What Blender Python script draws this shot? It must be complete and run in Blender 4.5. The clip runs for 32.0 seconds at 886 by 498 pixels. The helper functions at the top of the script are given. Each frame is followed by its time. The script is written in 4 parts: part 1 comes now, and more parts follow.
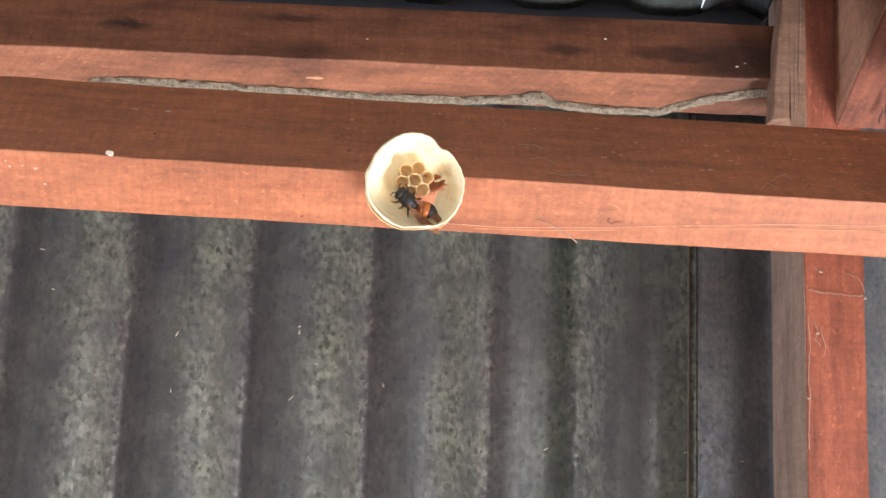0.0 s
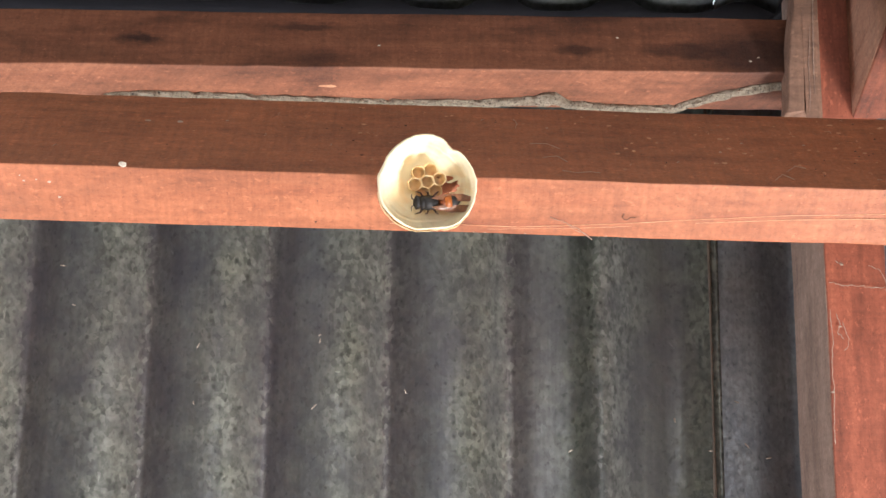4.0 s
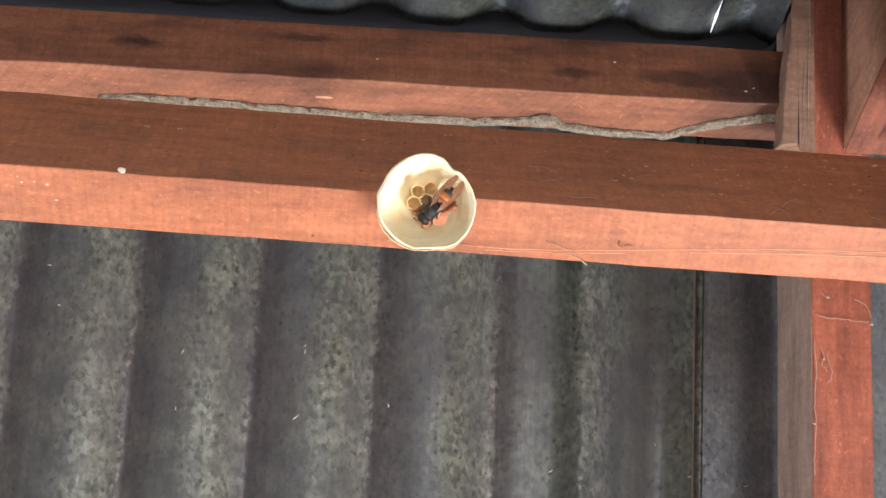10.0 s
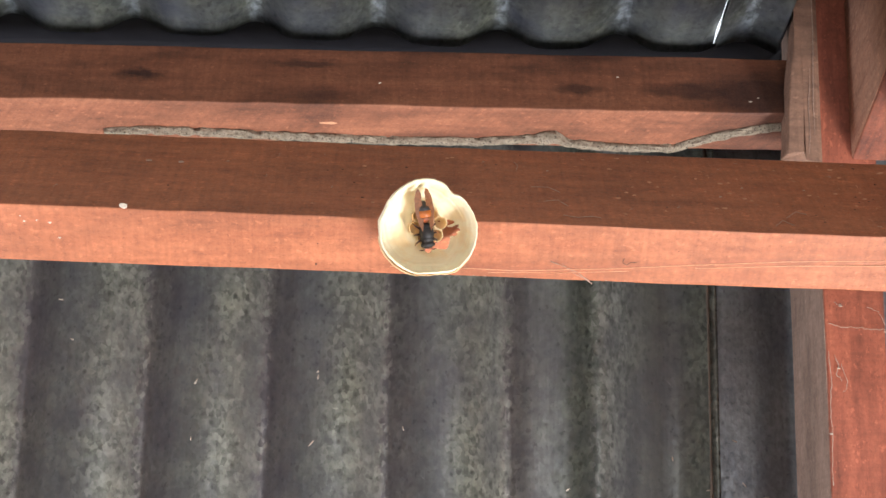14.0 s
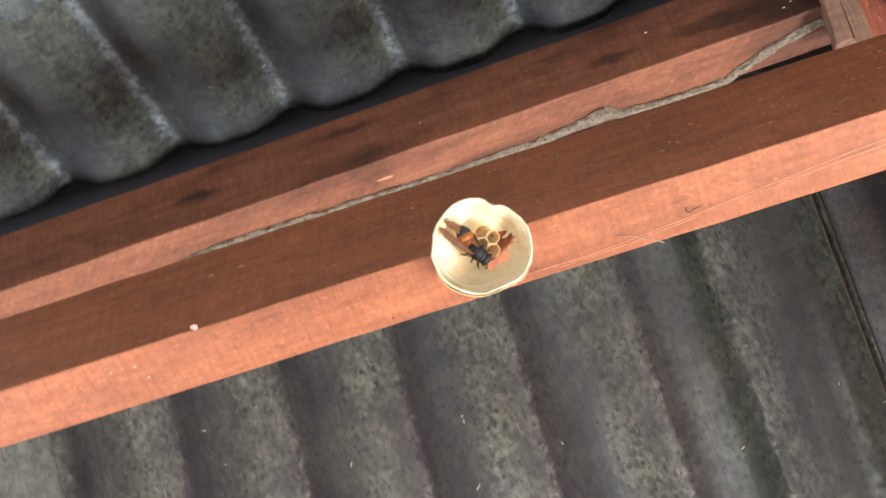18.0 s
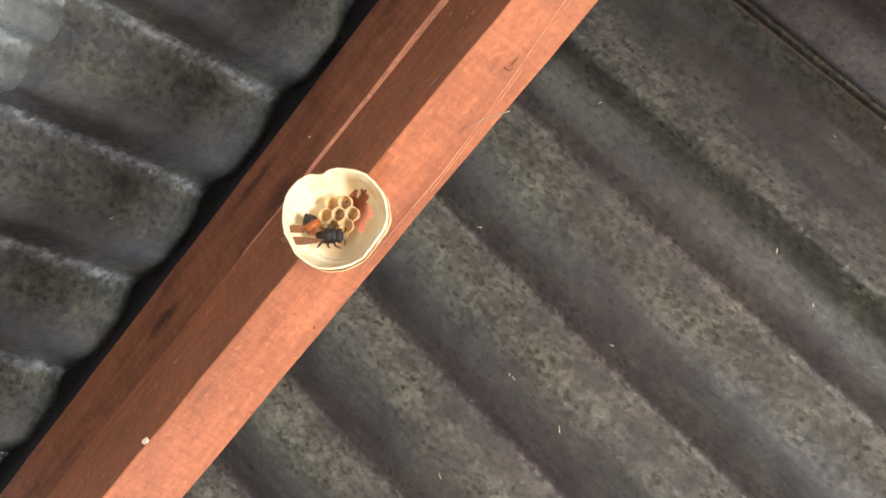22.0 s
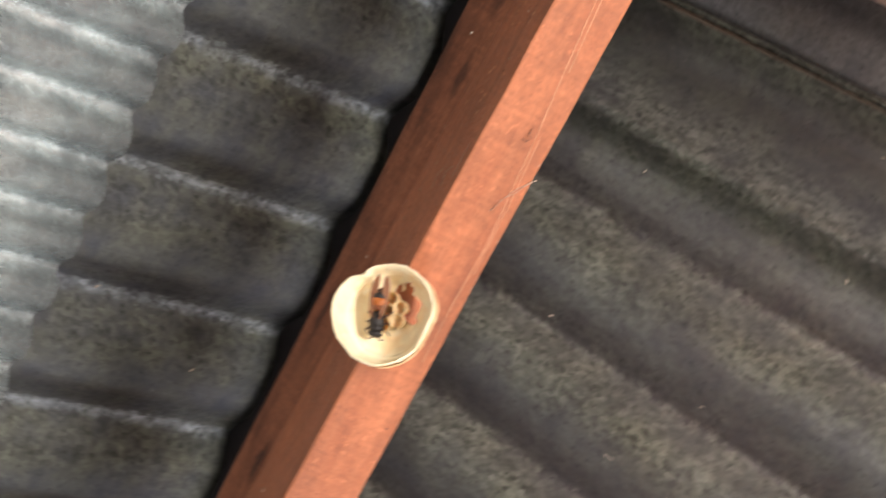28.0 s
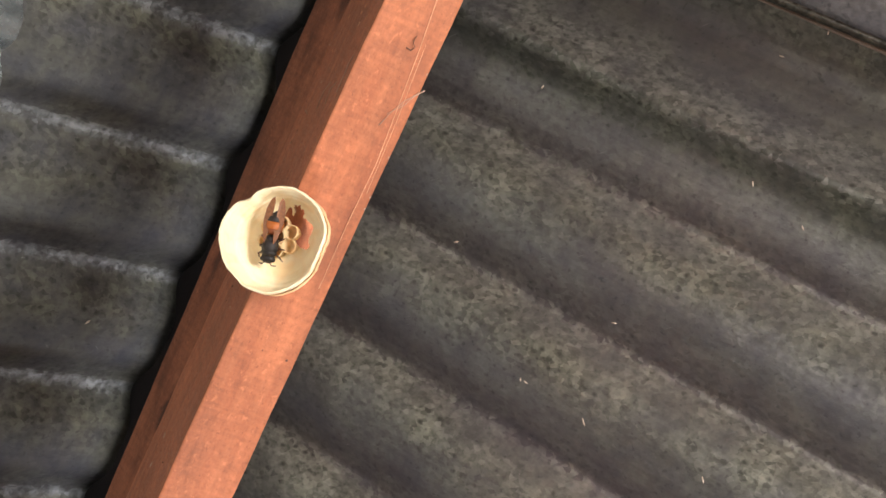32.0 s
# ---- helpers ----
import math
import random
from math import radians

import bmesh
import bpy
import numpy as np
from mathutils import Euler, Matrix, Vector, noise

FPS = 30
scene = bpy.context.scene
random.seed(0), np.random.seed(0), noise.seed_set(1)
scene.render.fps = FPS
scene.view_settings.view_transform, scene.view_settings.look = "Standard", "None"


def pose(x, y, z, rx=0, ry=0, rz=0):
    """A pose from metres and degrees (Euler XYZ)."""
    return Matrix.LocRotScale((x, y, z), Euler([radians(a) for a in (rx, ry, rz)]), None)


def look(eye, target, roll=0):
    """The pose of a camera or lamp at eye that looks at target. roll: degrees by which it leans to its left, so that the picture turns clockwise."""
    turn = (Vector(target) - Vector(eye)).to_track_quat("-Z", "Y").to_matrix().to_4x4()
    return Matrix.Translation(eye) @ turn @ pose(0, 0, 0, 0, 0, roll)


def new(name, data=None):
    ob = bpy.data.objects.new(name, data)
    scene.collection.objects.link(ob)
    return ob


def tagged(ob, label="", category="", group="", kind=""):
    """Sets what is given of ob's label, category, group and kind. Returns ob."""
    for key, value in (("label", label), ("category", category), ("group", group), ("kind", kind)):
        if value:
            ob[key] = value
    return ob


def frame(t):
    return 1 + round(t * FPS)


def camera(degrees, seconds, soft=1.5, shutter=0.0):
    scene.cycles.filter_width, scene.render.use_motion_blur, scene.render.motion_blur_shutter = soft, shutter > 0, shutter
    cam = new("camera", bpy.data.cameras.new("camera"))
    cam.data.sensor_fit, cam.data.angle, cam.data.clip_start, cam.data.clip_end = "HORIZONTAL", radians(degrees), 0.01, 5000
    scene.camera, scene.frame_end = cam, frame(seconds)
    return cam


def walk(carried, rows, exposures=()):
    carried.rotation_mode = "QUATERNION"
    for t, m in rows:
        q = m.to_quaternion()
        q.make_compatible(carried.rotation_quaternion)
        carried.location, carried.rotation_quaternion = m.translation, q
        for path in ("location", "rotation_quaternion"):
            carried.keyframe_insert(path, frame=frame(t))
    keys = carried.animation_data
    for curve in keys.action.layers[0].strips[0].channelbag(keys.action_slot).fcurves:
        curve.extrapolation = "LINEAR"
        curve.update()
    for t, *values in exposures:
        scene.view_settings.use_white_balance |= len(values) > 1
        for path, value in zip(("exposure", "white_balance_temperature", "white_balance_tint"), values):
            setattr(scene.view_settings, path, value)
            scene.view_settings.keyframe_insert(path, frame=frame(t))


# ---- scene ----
# Under the ridge of a small shed: a beam with a young hornet nest, seen from below.
# x runs along the beam, y across the ridge, z up. H is the height of the beam's underside.
H = 2.45

cam = camera(32.8, 32.0, soft=1.55, shutter=0.5)
walk(cam, [
    (0, pose(0.1190, -0.3706, 1.8840, 143.93, 0.47, -3.90)),
    (0.5, pose(0.1188, -0.3733, 1.8833, 144.06, 0.51, -3.73)),
    (1, pose(0.1236, -0.3703, 1.8826, 144.12, 0.90, -3.61)),
    (1.5, pose(0.1180, -0.3668, 1.8813, 144.07, 1.12, -2.98)),
    (2, pose(0.1179, -0.3611, 1.8809, 144.02, 1.13, -1.95)),
    (2.5, pose(0.1171, -0.3599, 1.8816, 144.47, 0.45, -1.63)),
    (4.5, pose(0.1271, -0.3665, 1.8807, 144.53, 0.54, -2.14)),
    (5, pose(0.1222, -0.3622, 1.8799, 144.74, 0.27, -2.52)),
    (5.5, pose(0.1190, -0.3637, 1.8834, 145.13, 0.44, -3.12)),
    (6, pose(0.1104, -0.3690, 1.8872, 145.36, 0.61, -3.66)),
    (6.5, pose(0.1113, -0.3738, 1.8872, 144.93, 1.25, -3.88)),
    (7, pose(0.1137, -0.3724, 1.8872, 144.22, 1.68, -3.71)),
    (7.5, pose(0.1126, -0.3740, 1.8878, 144.49, 1.31, -3.10)),
    (8, pose(0.1116, -0.3725, 1.8866, 144.09, 1.09, -3.51)),
    (8.5, pose(0.1135, -0.3719, 1.8865, 144.28, 1.35, -3.44)),
    (9, pose(0.1161, -0.3667, 1.8845, 144.07, 0.98, -3.54)),
    (9.5, pose(0.1151, -0.3671, 1.8805, 144.22, 0.45, -3.96)),
    (10, pose(0.1125, -0.3709, 1.8841, 144.67, 0.17, -4.56)),
    (10.5, pose(0.1186, -0.3666, 1.8868, 144.90, 0.67, -4.66)),
    (11, pose(0.1216, -0.3638, 1.8882, 145.51, 1.17, -3.88)),
    (11.5, pose(0.1212, -0.3683, 1.8907, 145.89, 1.28, -3.39)),
    (12, pose(0.1246, -0.3747, 1.8918, 145.92, 1.65, -2.87)),
    (12.5, pose(0.1254, -0.3777, 1.8901, 145.42, 1.46, -2.39)),
    (13, pose(0.1264, -0.3754, 1.8899, 145.07, 1.31, -2.28)),
    (13.5, pose(0.1259, -0.3738, 1.8903, 145.22, 0.89, -2.27)),
    (14, pose(0.1231, -0.3751, 1.8883, 145.15, 0.46, -2.35)),
    (14.5, pose(0.1243, -0.3750, 1.8883, 144.95, 0.16, -2.36)),
    (16.5, pose(0.1585, -0.3642, 1.8885, 145.11, 2.24, 4.01)),
    (17, pose(0.1839, -0.3560, 1.8854, 144.97, 2.54, 10.73)),
    (17.5, pose(0.1875, -0.3624, 1.8857, 146.18, 3.04, 15.56)),
    (18, pose(0.1805, -0.3592, 1.8885, 147.48, 5.36, 18.13)),
    (18.5, pose(0.1972, -0.3497, 1.8898, 149.99, 8.09, 25.80)),
    (19, pose(0.2213, -0.3225, 1.8885, 150.99, 7.30, 32.02)),
    (19.5, pose(0.2436, -0.3075, 1.8847, 151.85, 8.15, 36.58)),
    (20, pose(0.2459, -0.2915, 1.8822, 151.84, 9.06, 39.40)),
    (20.5, pose(0.2651, -0.2747, 1.8797, 152.60, 10.45, 42.34)),
    (21, pose(0.2740, -0.2611, 1.8790, 152.92, 11.60, 45.61)),
    (21.5, pose(0.2790, -0.2489, 1.8768, 153.32, 12.76, 48.23)),
    (22, pose(0.2779, -0.2395, 1.8763, 154.14, 13.48, 49.95)),
    (22.5, pose(0.2834, -0.2348, 1.8762, 155.36, 13.83, 51.85)),
    (23, pose(0.2865, -0.2308, 1.8745, 155.72, 13.87, 53.45)),
    (23.5, pose(0.2950, -0.2231, 1.8730, 155.77, 13.94, 54.85)),
    (24, pose(0.2868, -0.2199, 1.8714, 155.74, 13.79, 56.41)),
    (24.5, pose(0.2797, -0.2099, 1.8704, 156.01, 14.17, 57.13)),
    (25, pose(0.2812, -0.2017, 1.8695, 156.91, 14.35, 58.01)),
    (25.5, pose(0.2868, -0.2076, 1.8709, 157.23, 14.14, 59.45)),
    (27.5, pose(0.2603, -0.2130, 1.8468, 158.30, 15.77, 54.72)),
    (28, pose(0.2735, -0.2025, 1.8530, 162.53, 12.92, 61.54)),
    (28.5, pose(0.2707, -0.2024, 1.8580, 162.28, 11.84, 68.99)),
    (29, pose(0.2691, -0.1903, 1.8523, 162.77, 12.90, 69.51)),
    (29.5, pose(0.2600, -0.1805, 1.8643, 159.68, 15.49, 64.71)),
    (30, pose(0.2627, -0.1781, 1.8658, 160.09, 15.77, 65.01)),
    (30.5, pose(0.2611, -0.1775, 1.8664, 160.59, 16.63, 64.69)),
    (31, pose(0.2644, -0.1784, 1.8679, 161.53, 16.88, 65.78)),
    (31.5, pose(0.2609, -0.1768, 1.8691, 161.57, 17.06, 64.54)),
    (32, pose(0.2588, -0.1768, 1.8688, 161.70, 16.90, 64.26)),
], exposures=[(0, 0.05, 5860, 9), (17, 0.03, 5860, 9), (20, -0.02, 6400, 11), (25, -0.09, 6480, 13), (32, -0.2, 6550, 14)])

# ---- world and lights ----
world = bpy.data.worlds.new("daylight")
scene.world = world
world.use_nodes = True
wn = world.node_tree
sky = wn.nodes.new("ShaderNodeTexSky")
sky.sky_type, sky.sun_disc = "NISHITA", False
sky.sun_elevation, sky.sun_rotation = radians(52), radians(150)
wn.nodes["Background"].inputs["Strength"].default_value = 0.1
wn.links.new(sky.outputs["Color"], wn.nodes["Background"].inputs["Color"])

sun_data = bpy.data.lights.new("sun", "SUN")
sun_data.energy, sun_data.angle, sun_data.color = 3.0, radians(0.5), (1.0, 0.95, 0.87)
sun = new("sun", sun_data)
sun.matrix_world = look((6, -10, 14), (0, 0, 0))


def area_lamp(name, eye, target, along, sx, sy, watts, color):
    """An unseen rectangular lamp added to light the place; sx runs along the given direction."""
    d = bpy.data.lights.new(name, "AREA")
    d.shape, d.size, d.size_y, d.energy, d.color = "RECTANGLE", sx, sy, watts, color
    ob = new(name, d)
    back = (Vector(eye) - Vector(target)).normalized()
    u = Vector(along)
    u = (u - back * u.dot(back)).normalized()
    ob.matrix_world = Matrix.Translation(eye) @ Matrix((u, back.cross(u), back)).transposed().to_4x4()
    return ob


# unseen tilted strip lamp, its long axis chosen to smear the beam's shadow
area_lamp("east_key_strip", (1.30, 0.36, 0.62), (0.13, 0.02, 2.47), (-0.41, 0.55, -0.22), 1.0, 0.28, 100, (1.0, 0.955, 0.89))
# unseen fill lamps, added for the front faces and the west-facing sides
area_lamp("south_fill", (0.22, -1.55, 0.95), (0.13, 0.05, 2.5), (1, 0, 0), 1.4, 1.2, 11.8, (1.0, 0.97, 0.95))
area_lamp("west_fill", (-1.22, 0.72, 1.02), (0.2, 0.1, 2.5), (0, 1, 0), 0.5, 0.4, 30, (0.96, 0.97, 1.0))


PITCH = 0.0728   # of the old sheets' corrugation


# ---- materials ----
def material(name):
    m = bpy.data.materials.new(name)
    m.use_nodes = True
    t = m.node_tree
    return m, t.nodes, t.links, t.nodes["Principled BSDF"]


def coords(N, L, scale, kind="Object", turn=(0, 0, 0)):
    c = N.new("ShaderNodeTexCoord")
    mp = N.new("ShaderNodeMapping")
    if any(turn):
        # turned first, then stretched along the turned axes
        mp.vector_type = "TEXTURE"
        mp.inputs["Rotation"].default_value = turn
        mp.inputs["Scale"].default_value = [1 / v for v in scale]
    else:
        mp.inputs["Scale"].default_value = scale
    L.new(c.outputs[kind], mp.inputs["Vector"])
    return mp.outputs["Vector"]


def noise_of(N, L, vector, scale, detail=4.0, rough=0.55, warp=0.0):
    n = N.new("ShaderNodeTexNoise")
    n.inputs["Scale"].default_value = scale
    n.inputs["Detail"].default_value = detail
    n.inputs["Roughness"].default_value = rough
    n.inputs["Distortion"].default_value = warp
    L.new(vector, n.inputs["Vector"])
    return n.outputs["Fac"]


def crumbs(N, L, vector, scale):
    """Small rounded grains: how far from a grain's middle, and a random tone for each."""
    v = N.new("ShaderNodeTexVoronoi")
    v.inputs["Scale"].default_value = scale
    L.new(vector, v.inputs["Vector"])
    return v.outputs["Distance"], v.outputs["Color"]


def ramp(N, L, fac, stops):
    r = N.new("ShaderNodeValToRGB")
    e = r.color_ramp.elements
    while len(e) < len(stops):
        e.new(0.5)
    for el, (p, c) in zip(e, stops):
        el.position = p
        el.color = (*c, 1) if len(c) == 3 else c
    L.new(fac, r.inputs["Fac"])
    return r.outputs["Color"]


def grey(v):
    return (v, v, v)


def mixed(N, L, fac, a, b, blend="MIX"):
    m = N.new("ShaderNodeMix")
    m.data_type, m.blend_type = "RGBA", blend
    for s, v in ((m.inputs["Factor"], fac), (m.inputs["A"], a), (m.inputs["B"], b)):
        if isinstance(v, (int, float)):
            s.default_value = v
        elif isinstance(v, tuple):
            s.default_value = (*v, 1)
        else:
            L.new(v, s)
    return m.outputs["Result"]


def bumped(N, L, bsdf, height, strength, distance):
    b = N.new("ShaderNodeBump")
    b.inputs["Strength"].default_value = strength
    b.inputs["Distance"].default_value = distance
    L.new(height, b.inputs["Height"])
    L.new(b.outputs["Normal"], bsdf.inputs["Normal"])


def wood(name, light, mid, dark, rough=0.6, saw=(0, 0, 0), grime=0.35, smear=0.0, saws_by=0.28, stains=()):
    """Sawn timber, grain along the local x axis, with saw marks across it, stains and specks."""
    m, N, L, B = material(name)
    grain = noise_of(N, L, coords(N, L, (9, 90, 90)), 1.6, 5, 0.6, 0.4)
    mottle = noise_of(N, L, coords(N, L, (0.75, 1, 1)), 420, 4, 0.7, 0.4)
    saws = noise_of(N, L, coords(N, L, (420, 30, 30), turn=saw), 1.0, 3, 0.6)
    patch = noise_of(N, L, coords(N, L, (5, 16, 16)), 2.2, 4, 0.6, 0.5)
    fine = noise_of(N, L, coords(N, L, (1, 1, 1)), 900, 2, 0.6)
    specks = noise_of(N, L, coords(N, L, (1, 1.6, 1.6)), 330, 3, 0.7)
    base = ramp(N, L, grain, [(0.25, dark), (0.5, mid), (0.75, light)])
    base = mixed(N, L, saws_by, base, ramp(N, L, saws, [(0.3, grey(0.62)), (0.55, grey(1.0)), (0.8, grey(1.25))]), "MULTIPLY")
    blot = noise_of(N, L, coords(N, L, (1, 1.5, 1.5)), 70, 5, 0.65, 0.3)
    base = mixed(N, L, 0.4, base, ramp(N, L, blot, [(0.3, grey(0.55)), (0.5, grey(1.0)), (0.7, grey(1.28))]), "MULTIPLY")
    base = mixed(N, L, 0.42, base, ramp(N, L, mottle, [(0.34, grey(0.55)), (0.46, grey(0.95)), (0.56, grey(1.08)), (0.68, grey(1.4))]), "MULTIPLY")
    chips = noise_of(N, L, coords(N, L, (1, 1.5, 1.5)), 210, 3, 0.7, 0.2)
    base = mixed(N, L, ramp(N, L, chips, [(0.60, grey(0.0)), (0.68, grey(0.38))]), base, tuple(min(1, c * 1.7) for c in light))
    base = mixed(N, L, grime, base, ramp(N, L, patch, [(0.28, grey(0.35)), (0.5, grey(0.95)), (0.75, grey(1.2))]), "MULTIPLY")
    if smear:
        # long dark stains that follow the grain
        drag = noise_of(N, L, coords(N, L, (7, 42, 42)), 1.0, 4, 0.55, 0.4)
        base = mixed(N, L, smear, base, ramp(N, L, drag, [(0.30, (0.30, 0.27, 0.27)), (0.42, grey(0.9)), (0.5, grey(1.0))]), "MULTIPLY")
    for x, z, sx, sz, deep in stains:
        # a dark stain soaked into the face, ragged at its rim
        mp = N.new("ShaderNodeMapping")
        mp.inputs["Scale"].default_value = (1 / sx, 0.0, 1 / sz)
        mp.inputs["Location"].default_value = (-x / sx, 0.0, -z / sz)
        c = N.new("ShaderNodeTexCoord")
        L.new(mixed(N, L, 0.012, c.outputs["Object"], noise_of(N, L, coords(N, L, (0.5, 1, 1)), 160, 3, 0.6)), mp.inputs["Vector"])
        ball_ = N.new("ShaderNodeTexGradient")
        ball_.gradient_type = "SPHERICAL"
        L.new(mp.outputs["Vector"], ball_.inputs["Vector"])
        base = mixed(N, L, ramp(N, L, ball_.outputs["Fac"], [(0.0, grey(0.0)), (0.6, grey(deep))]), base, mixed(N, L, 1.0, base, (0.26, 0.26, 0.30), "MULTIPLY"))
    base = mixed(N, L, 0.45, base, ramp(N, L, specks, [(0.31, grey(0.3)), (0.38, grey(1.0))]), "MULTIPLY")
    L.new(base, B.inputs["Base Color"])
    L.new(ramp(N, L, fine, [(0.3, grey(rough - 0.1)), (0.7, grey(rough + 0.15))]), B.inputs["Roughness"])
    h = mixed(N, L, 0.5, grain, saws)
    h = mixed(N, L, 0.35, h, fine)
    h = mixed(N, L, 0.25, h, chips)
    h = mixed(N, L, 0.3, h, mottle)
    bumped(N, L, B, h, 0.45, 0.0012)
    return m


def zinc(name, olive, slate, metal=0.35, rough=0.5, seed=0.0, pits=0.75, flakes=230, crest_light=None, bands=(), least=0.55, ragged=0.005, fold=False):
    """Weathered galvanised sheet: olive and slate patina in long patches, pitted where it is olive, faint run-down
    streaks; highlights and shade along its waves are painted in.
    """
    m, N, L, B = material(name)
    at = coords(N, L, (1, 1, 1))
    patch = noise_of(N, L, coords(N, L, (26, 7, 1)), 1.0 + seed * 0.01, 4, 0.55, 0.2)
    cloud = noise_of(N, L, at, 38 + seed, 4, 0.6, 0.15)
    grain = noise_of(N, L, coords(N, L, (1, 0.8, 1)), 330 + seed, 2, 0.5, 0.0)
    grit = noise_of(N, L, at, 1300, 2, 0.6)
    streak = noise_of(N, L, coords(N, L, (230, 5, 1)), 1.0, 3, 0.6, 0.1)
    scale = noise_of(N, L, coords(N, L, (1, 0.8, 1)), flakes, 3, 0.6, 0.1)
    wobbly = mixed(N, L, 0.0016, coords(N, L, (1, 0.75, 1)), noise_of(N, L, at, 260, 2))
    bead, tint_of = crumbs(N, L, wobbly, flakes * 1.7)
    pit, lot = crumbs(N, L, wobbly, flakes * 0.8)
    tone = mixed(N, L, 0.5, patch, cloud)
    base = ramp(N, L, tone, [(0.38, slate), (0.60, olive)])
    mask = ramp(N, L, tone, [(0.38, grey(least * pits)), (0.55, grey(pits))])
    line = None
    if crest_light:
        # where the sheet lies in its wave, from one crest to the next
        phase, amount, wide, pitch, pale = crest_light
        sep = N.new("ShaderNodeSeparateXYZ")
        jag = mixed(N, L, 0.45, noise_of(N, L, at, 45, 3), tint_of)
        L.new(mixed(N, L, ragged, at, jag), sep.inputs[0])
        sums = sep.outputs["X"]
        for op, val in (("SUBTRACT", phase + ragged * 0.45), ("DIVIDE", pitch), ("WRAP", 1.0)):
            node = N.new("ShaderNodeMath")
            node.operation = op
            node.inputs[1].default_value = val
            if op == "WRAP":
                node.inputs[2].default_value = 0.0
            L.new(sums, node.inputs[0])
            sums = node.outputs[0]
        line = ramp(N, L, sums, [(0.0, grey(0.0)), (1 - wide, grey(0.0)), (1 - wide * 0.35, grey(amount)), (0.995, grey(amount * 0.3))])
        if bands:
            # patina tints along the bends, with the waves' light and shade painted in
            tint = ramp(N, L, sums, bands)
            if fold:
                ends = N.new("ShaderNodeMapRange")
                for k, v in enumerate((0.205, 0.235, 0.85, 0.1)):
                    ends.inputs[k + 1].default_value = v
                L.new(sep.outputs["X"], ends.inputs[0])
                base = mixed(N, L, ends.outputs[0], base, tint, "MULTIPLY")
                # black-green tone and shade of the last deep fold, painted into the colour
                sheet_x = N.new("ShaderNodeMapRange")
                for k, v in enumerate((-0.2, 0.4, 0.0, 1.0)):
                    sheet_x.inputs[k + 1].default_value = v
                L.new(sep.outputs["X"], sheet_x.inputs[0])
                fold_shade = ramp(N, L, sheet_x.outputs[0], [(0.705, grey(0.0)), (0.727, grey(1.0)), (0.742, grey(1.0)), (0.757, grey(0.1)), (0.80, grey(0.35)), (0.84, grey(0.4)), (0.855, grey(0.8))])
                base = mixed(N, L, fold_shade, base, mixed(N, L, 1.0, base, (0.58, 0.62, 0.55), "MULTIPLY"))
            else:
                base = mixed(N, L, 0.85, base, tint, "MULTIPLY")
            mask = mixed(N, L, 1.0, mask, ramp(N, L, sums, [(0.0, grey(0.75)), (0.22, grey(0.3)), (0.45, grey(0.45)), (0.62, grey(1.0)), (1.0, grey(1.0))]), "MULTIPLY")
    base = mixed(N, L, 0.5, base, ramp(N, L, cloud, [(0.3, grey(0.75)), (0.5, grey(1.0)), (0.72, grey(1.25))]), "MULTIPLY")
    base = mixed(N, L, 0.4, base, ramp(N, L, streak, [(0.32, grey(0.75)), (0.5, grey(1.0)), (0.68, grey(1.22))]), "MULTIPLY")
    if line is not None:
        # bright crest highlight painted along the outer bends, broken up by noise
        patchy = ramp(N, L, mixed(N, L, 0.5, scale, cloud), [(0.40, grey(0.2)), (0.56, grey(1.0))])
        base = mixed(N, L, mixed(N, L, 1.0, line, patchy, "MULTIPLY"), base, pale)
    gr = ramp(N, L, scale, [(0.37, grey(0.32)), (0.45, grey(0.82)), (0.54, grey(1.12)), (0.64, grey(1.5))])
    gr = mixed(N, L, 0.6, gr, ramp(N, L, tint_of, [(0.15, grey(0.52)), (0.5, grey(1.0)), (0.85, grey(1.55))]))
    hole = mixed(N, L, 1.0, ramp(N, L, pit, [(0.10, grey(1.0)), (0.30, grey(0.0))]), ramp(N, L, mixed(N, L, 0.6, lot, scale), [(0.45, grey(0.0)), (0.52, grey(0.9))]), "MULTIPLY")
    gr = mixed(N, L, hole, gr, grey(0.28))
    base = mixed(N, L, mask, base, mixed(N, L, 1.0, base, gr, "MULTIPLY"))
    base = mixed(N, L, 0.5, base, ramp(N, L, grain, [(0.29, grey(0.45)), (0.36, grey(1.0)), (0.7, grey(1.10))]), "MULTIPLY")
    # scratches and rubbed spots
    nick = noise_of(N, L, coords(N, L, (90, 900, 1), turn=(0, 0, 0.9)), 1.0, 2, 0.5)
    base = mixed(N, L, ramp(N, L, nick, [(0.72, grey(0.0)), (0.78, grey(0.35))]), base, grey(0.32))
    L.new(base, B.inputs["Base Color"])
    B.inputs["Metallic"].default_value = metal
    L.new(ramp(N, L, mixed(N, L, 0.5, grain, scale), [(0.3, grey(rough + 0.22)), (0.62, grey(rough - 0.06))]), B.inputs["Roughness"])
    h = mixed(N, L, 0.12, mixed(N, L, 0.15, mixed(N, L, 0.5, grain, scale), bead), grit)
    bumped(N, L, B, h, 0.35, 0.0012)
    return m


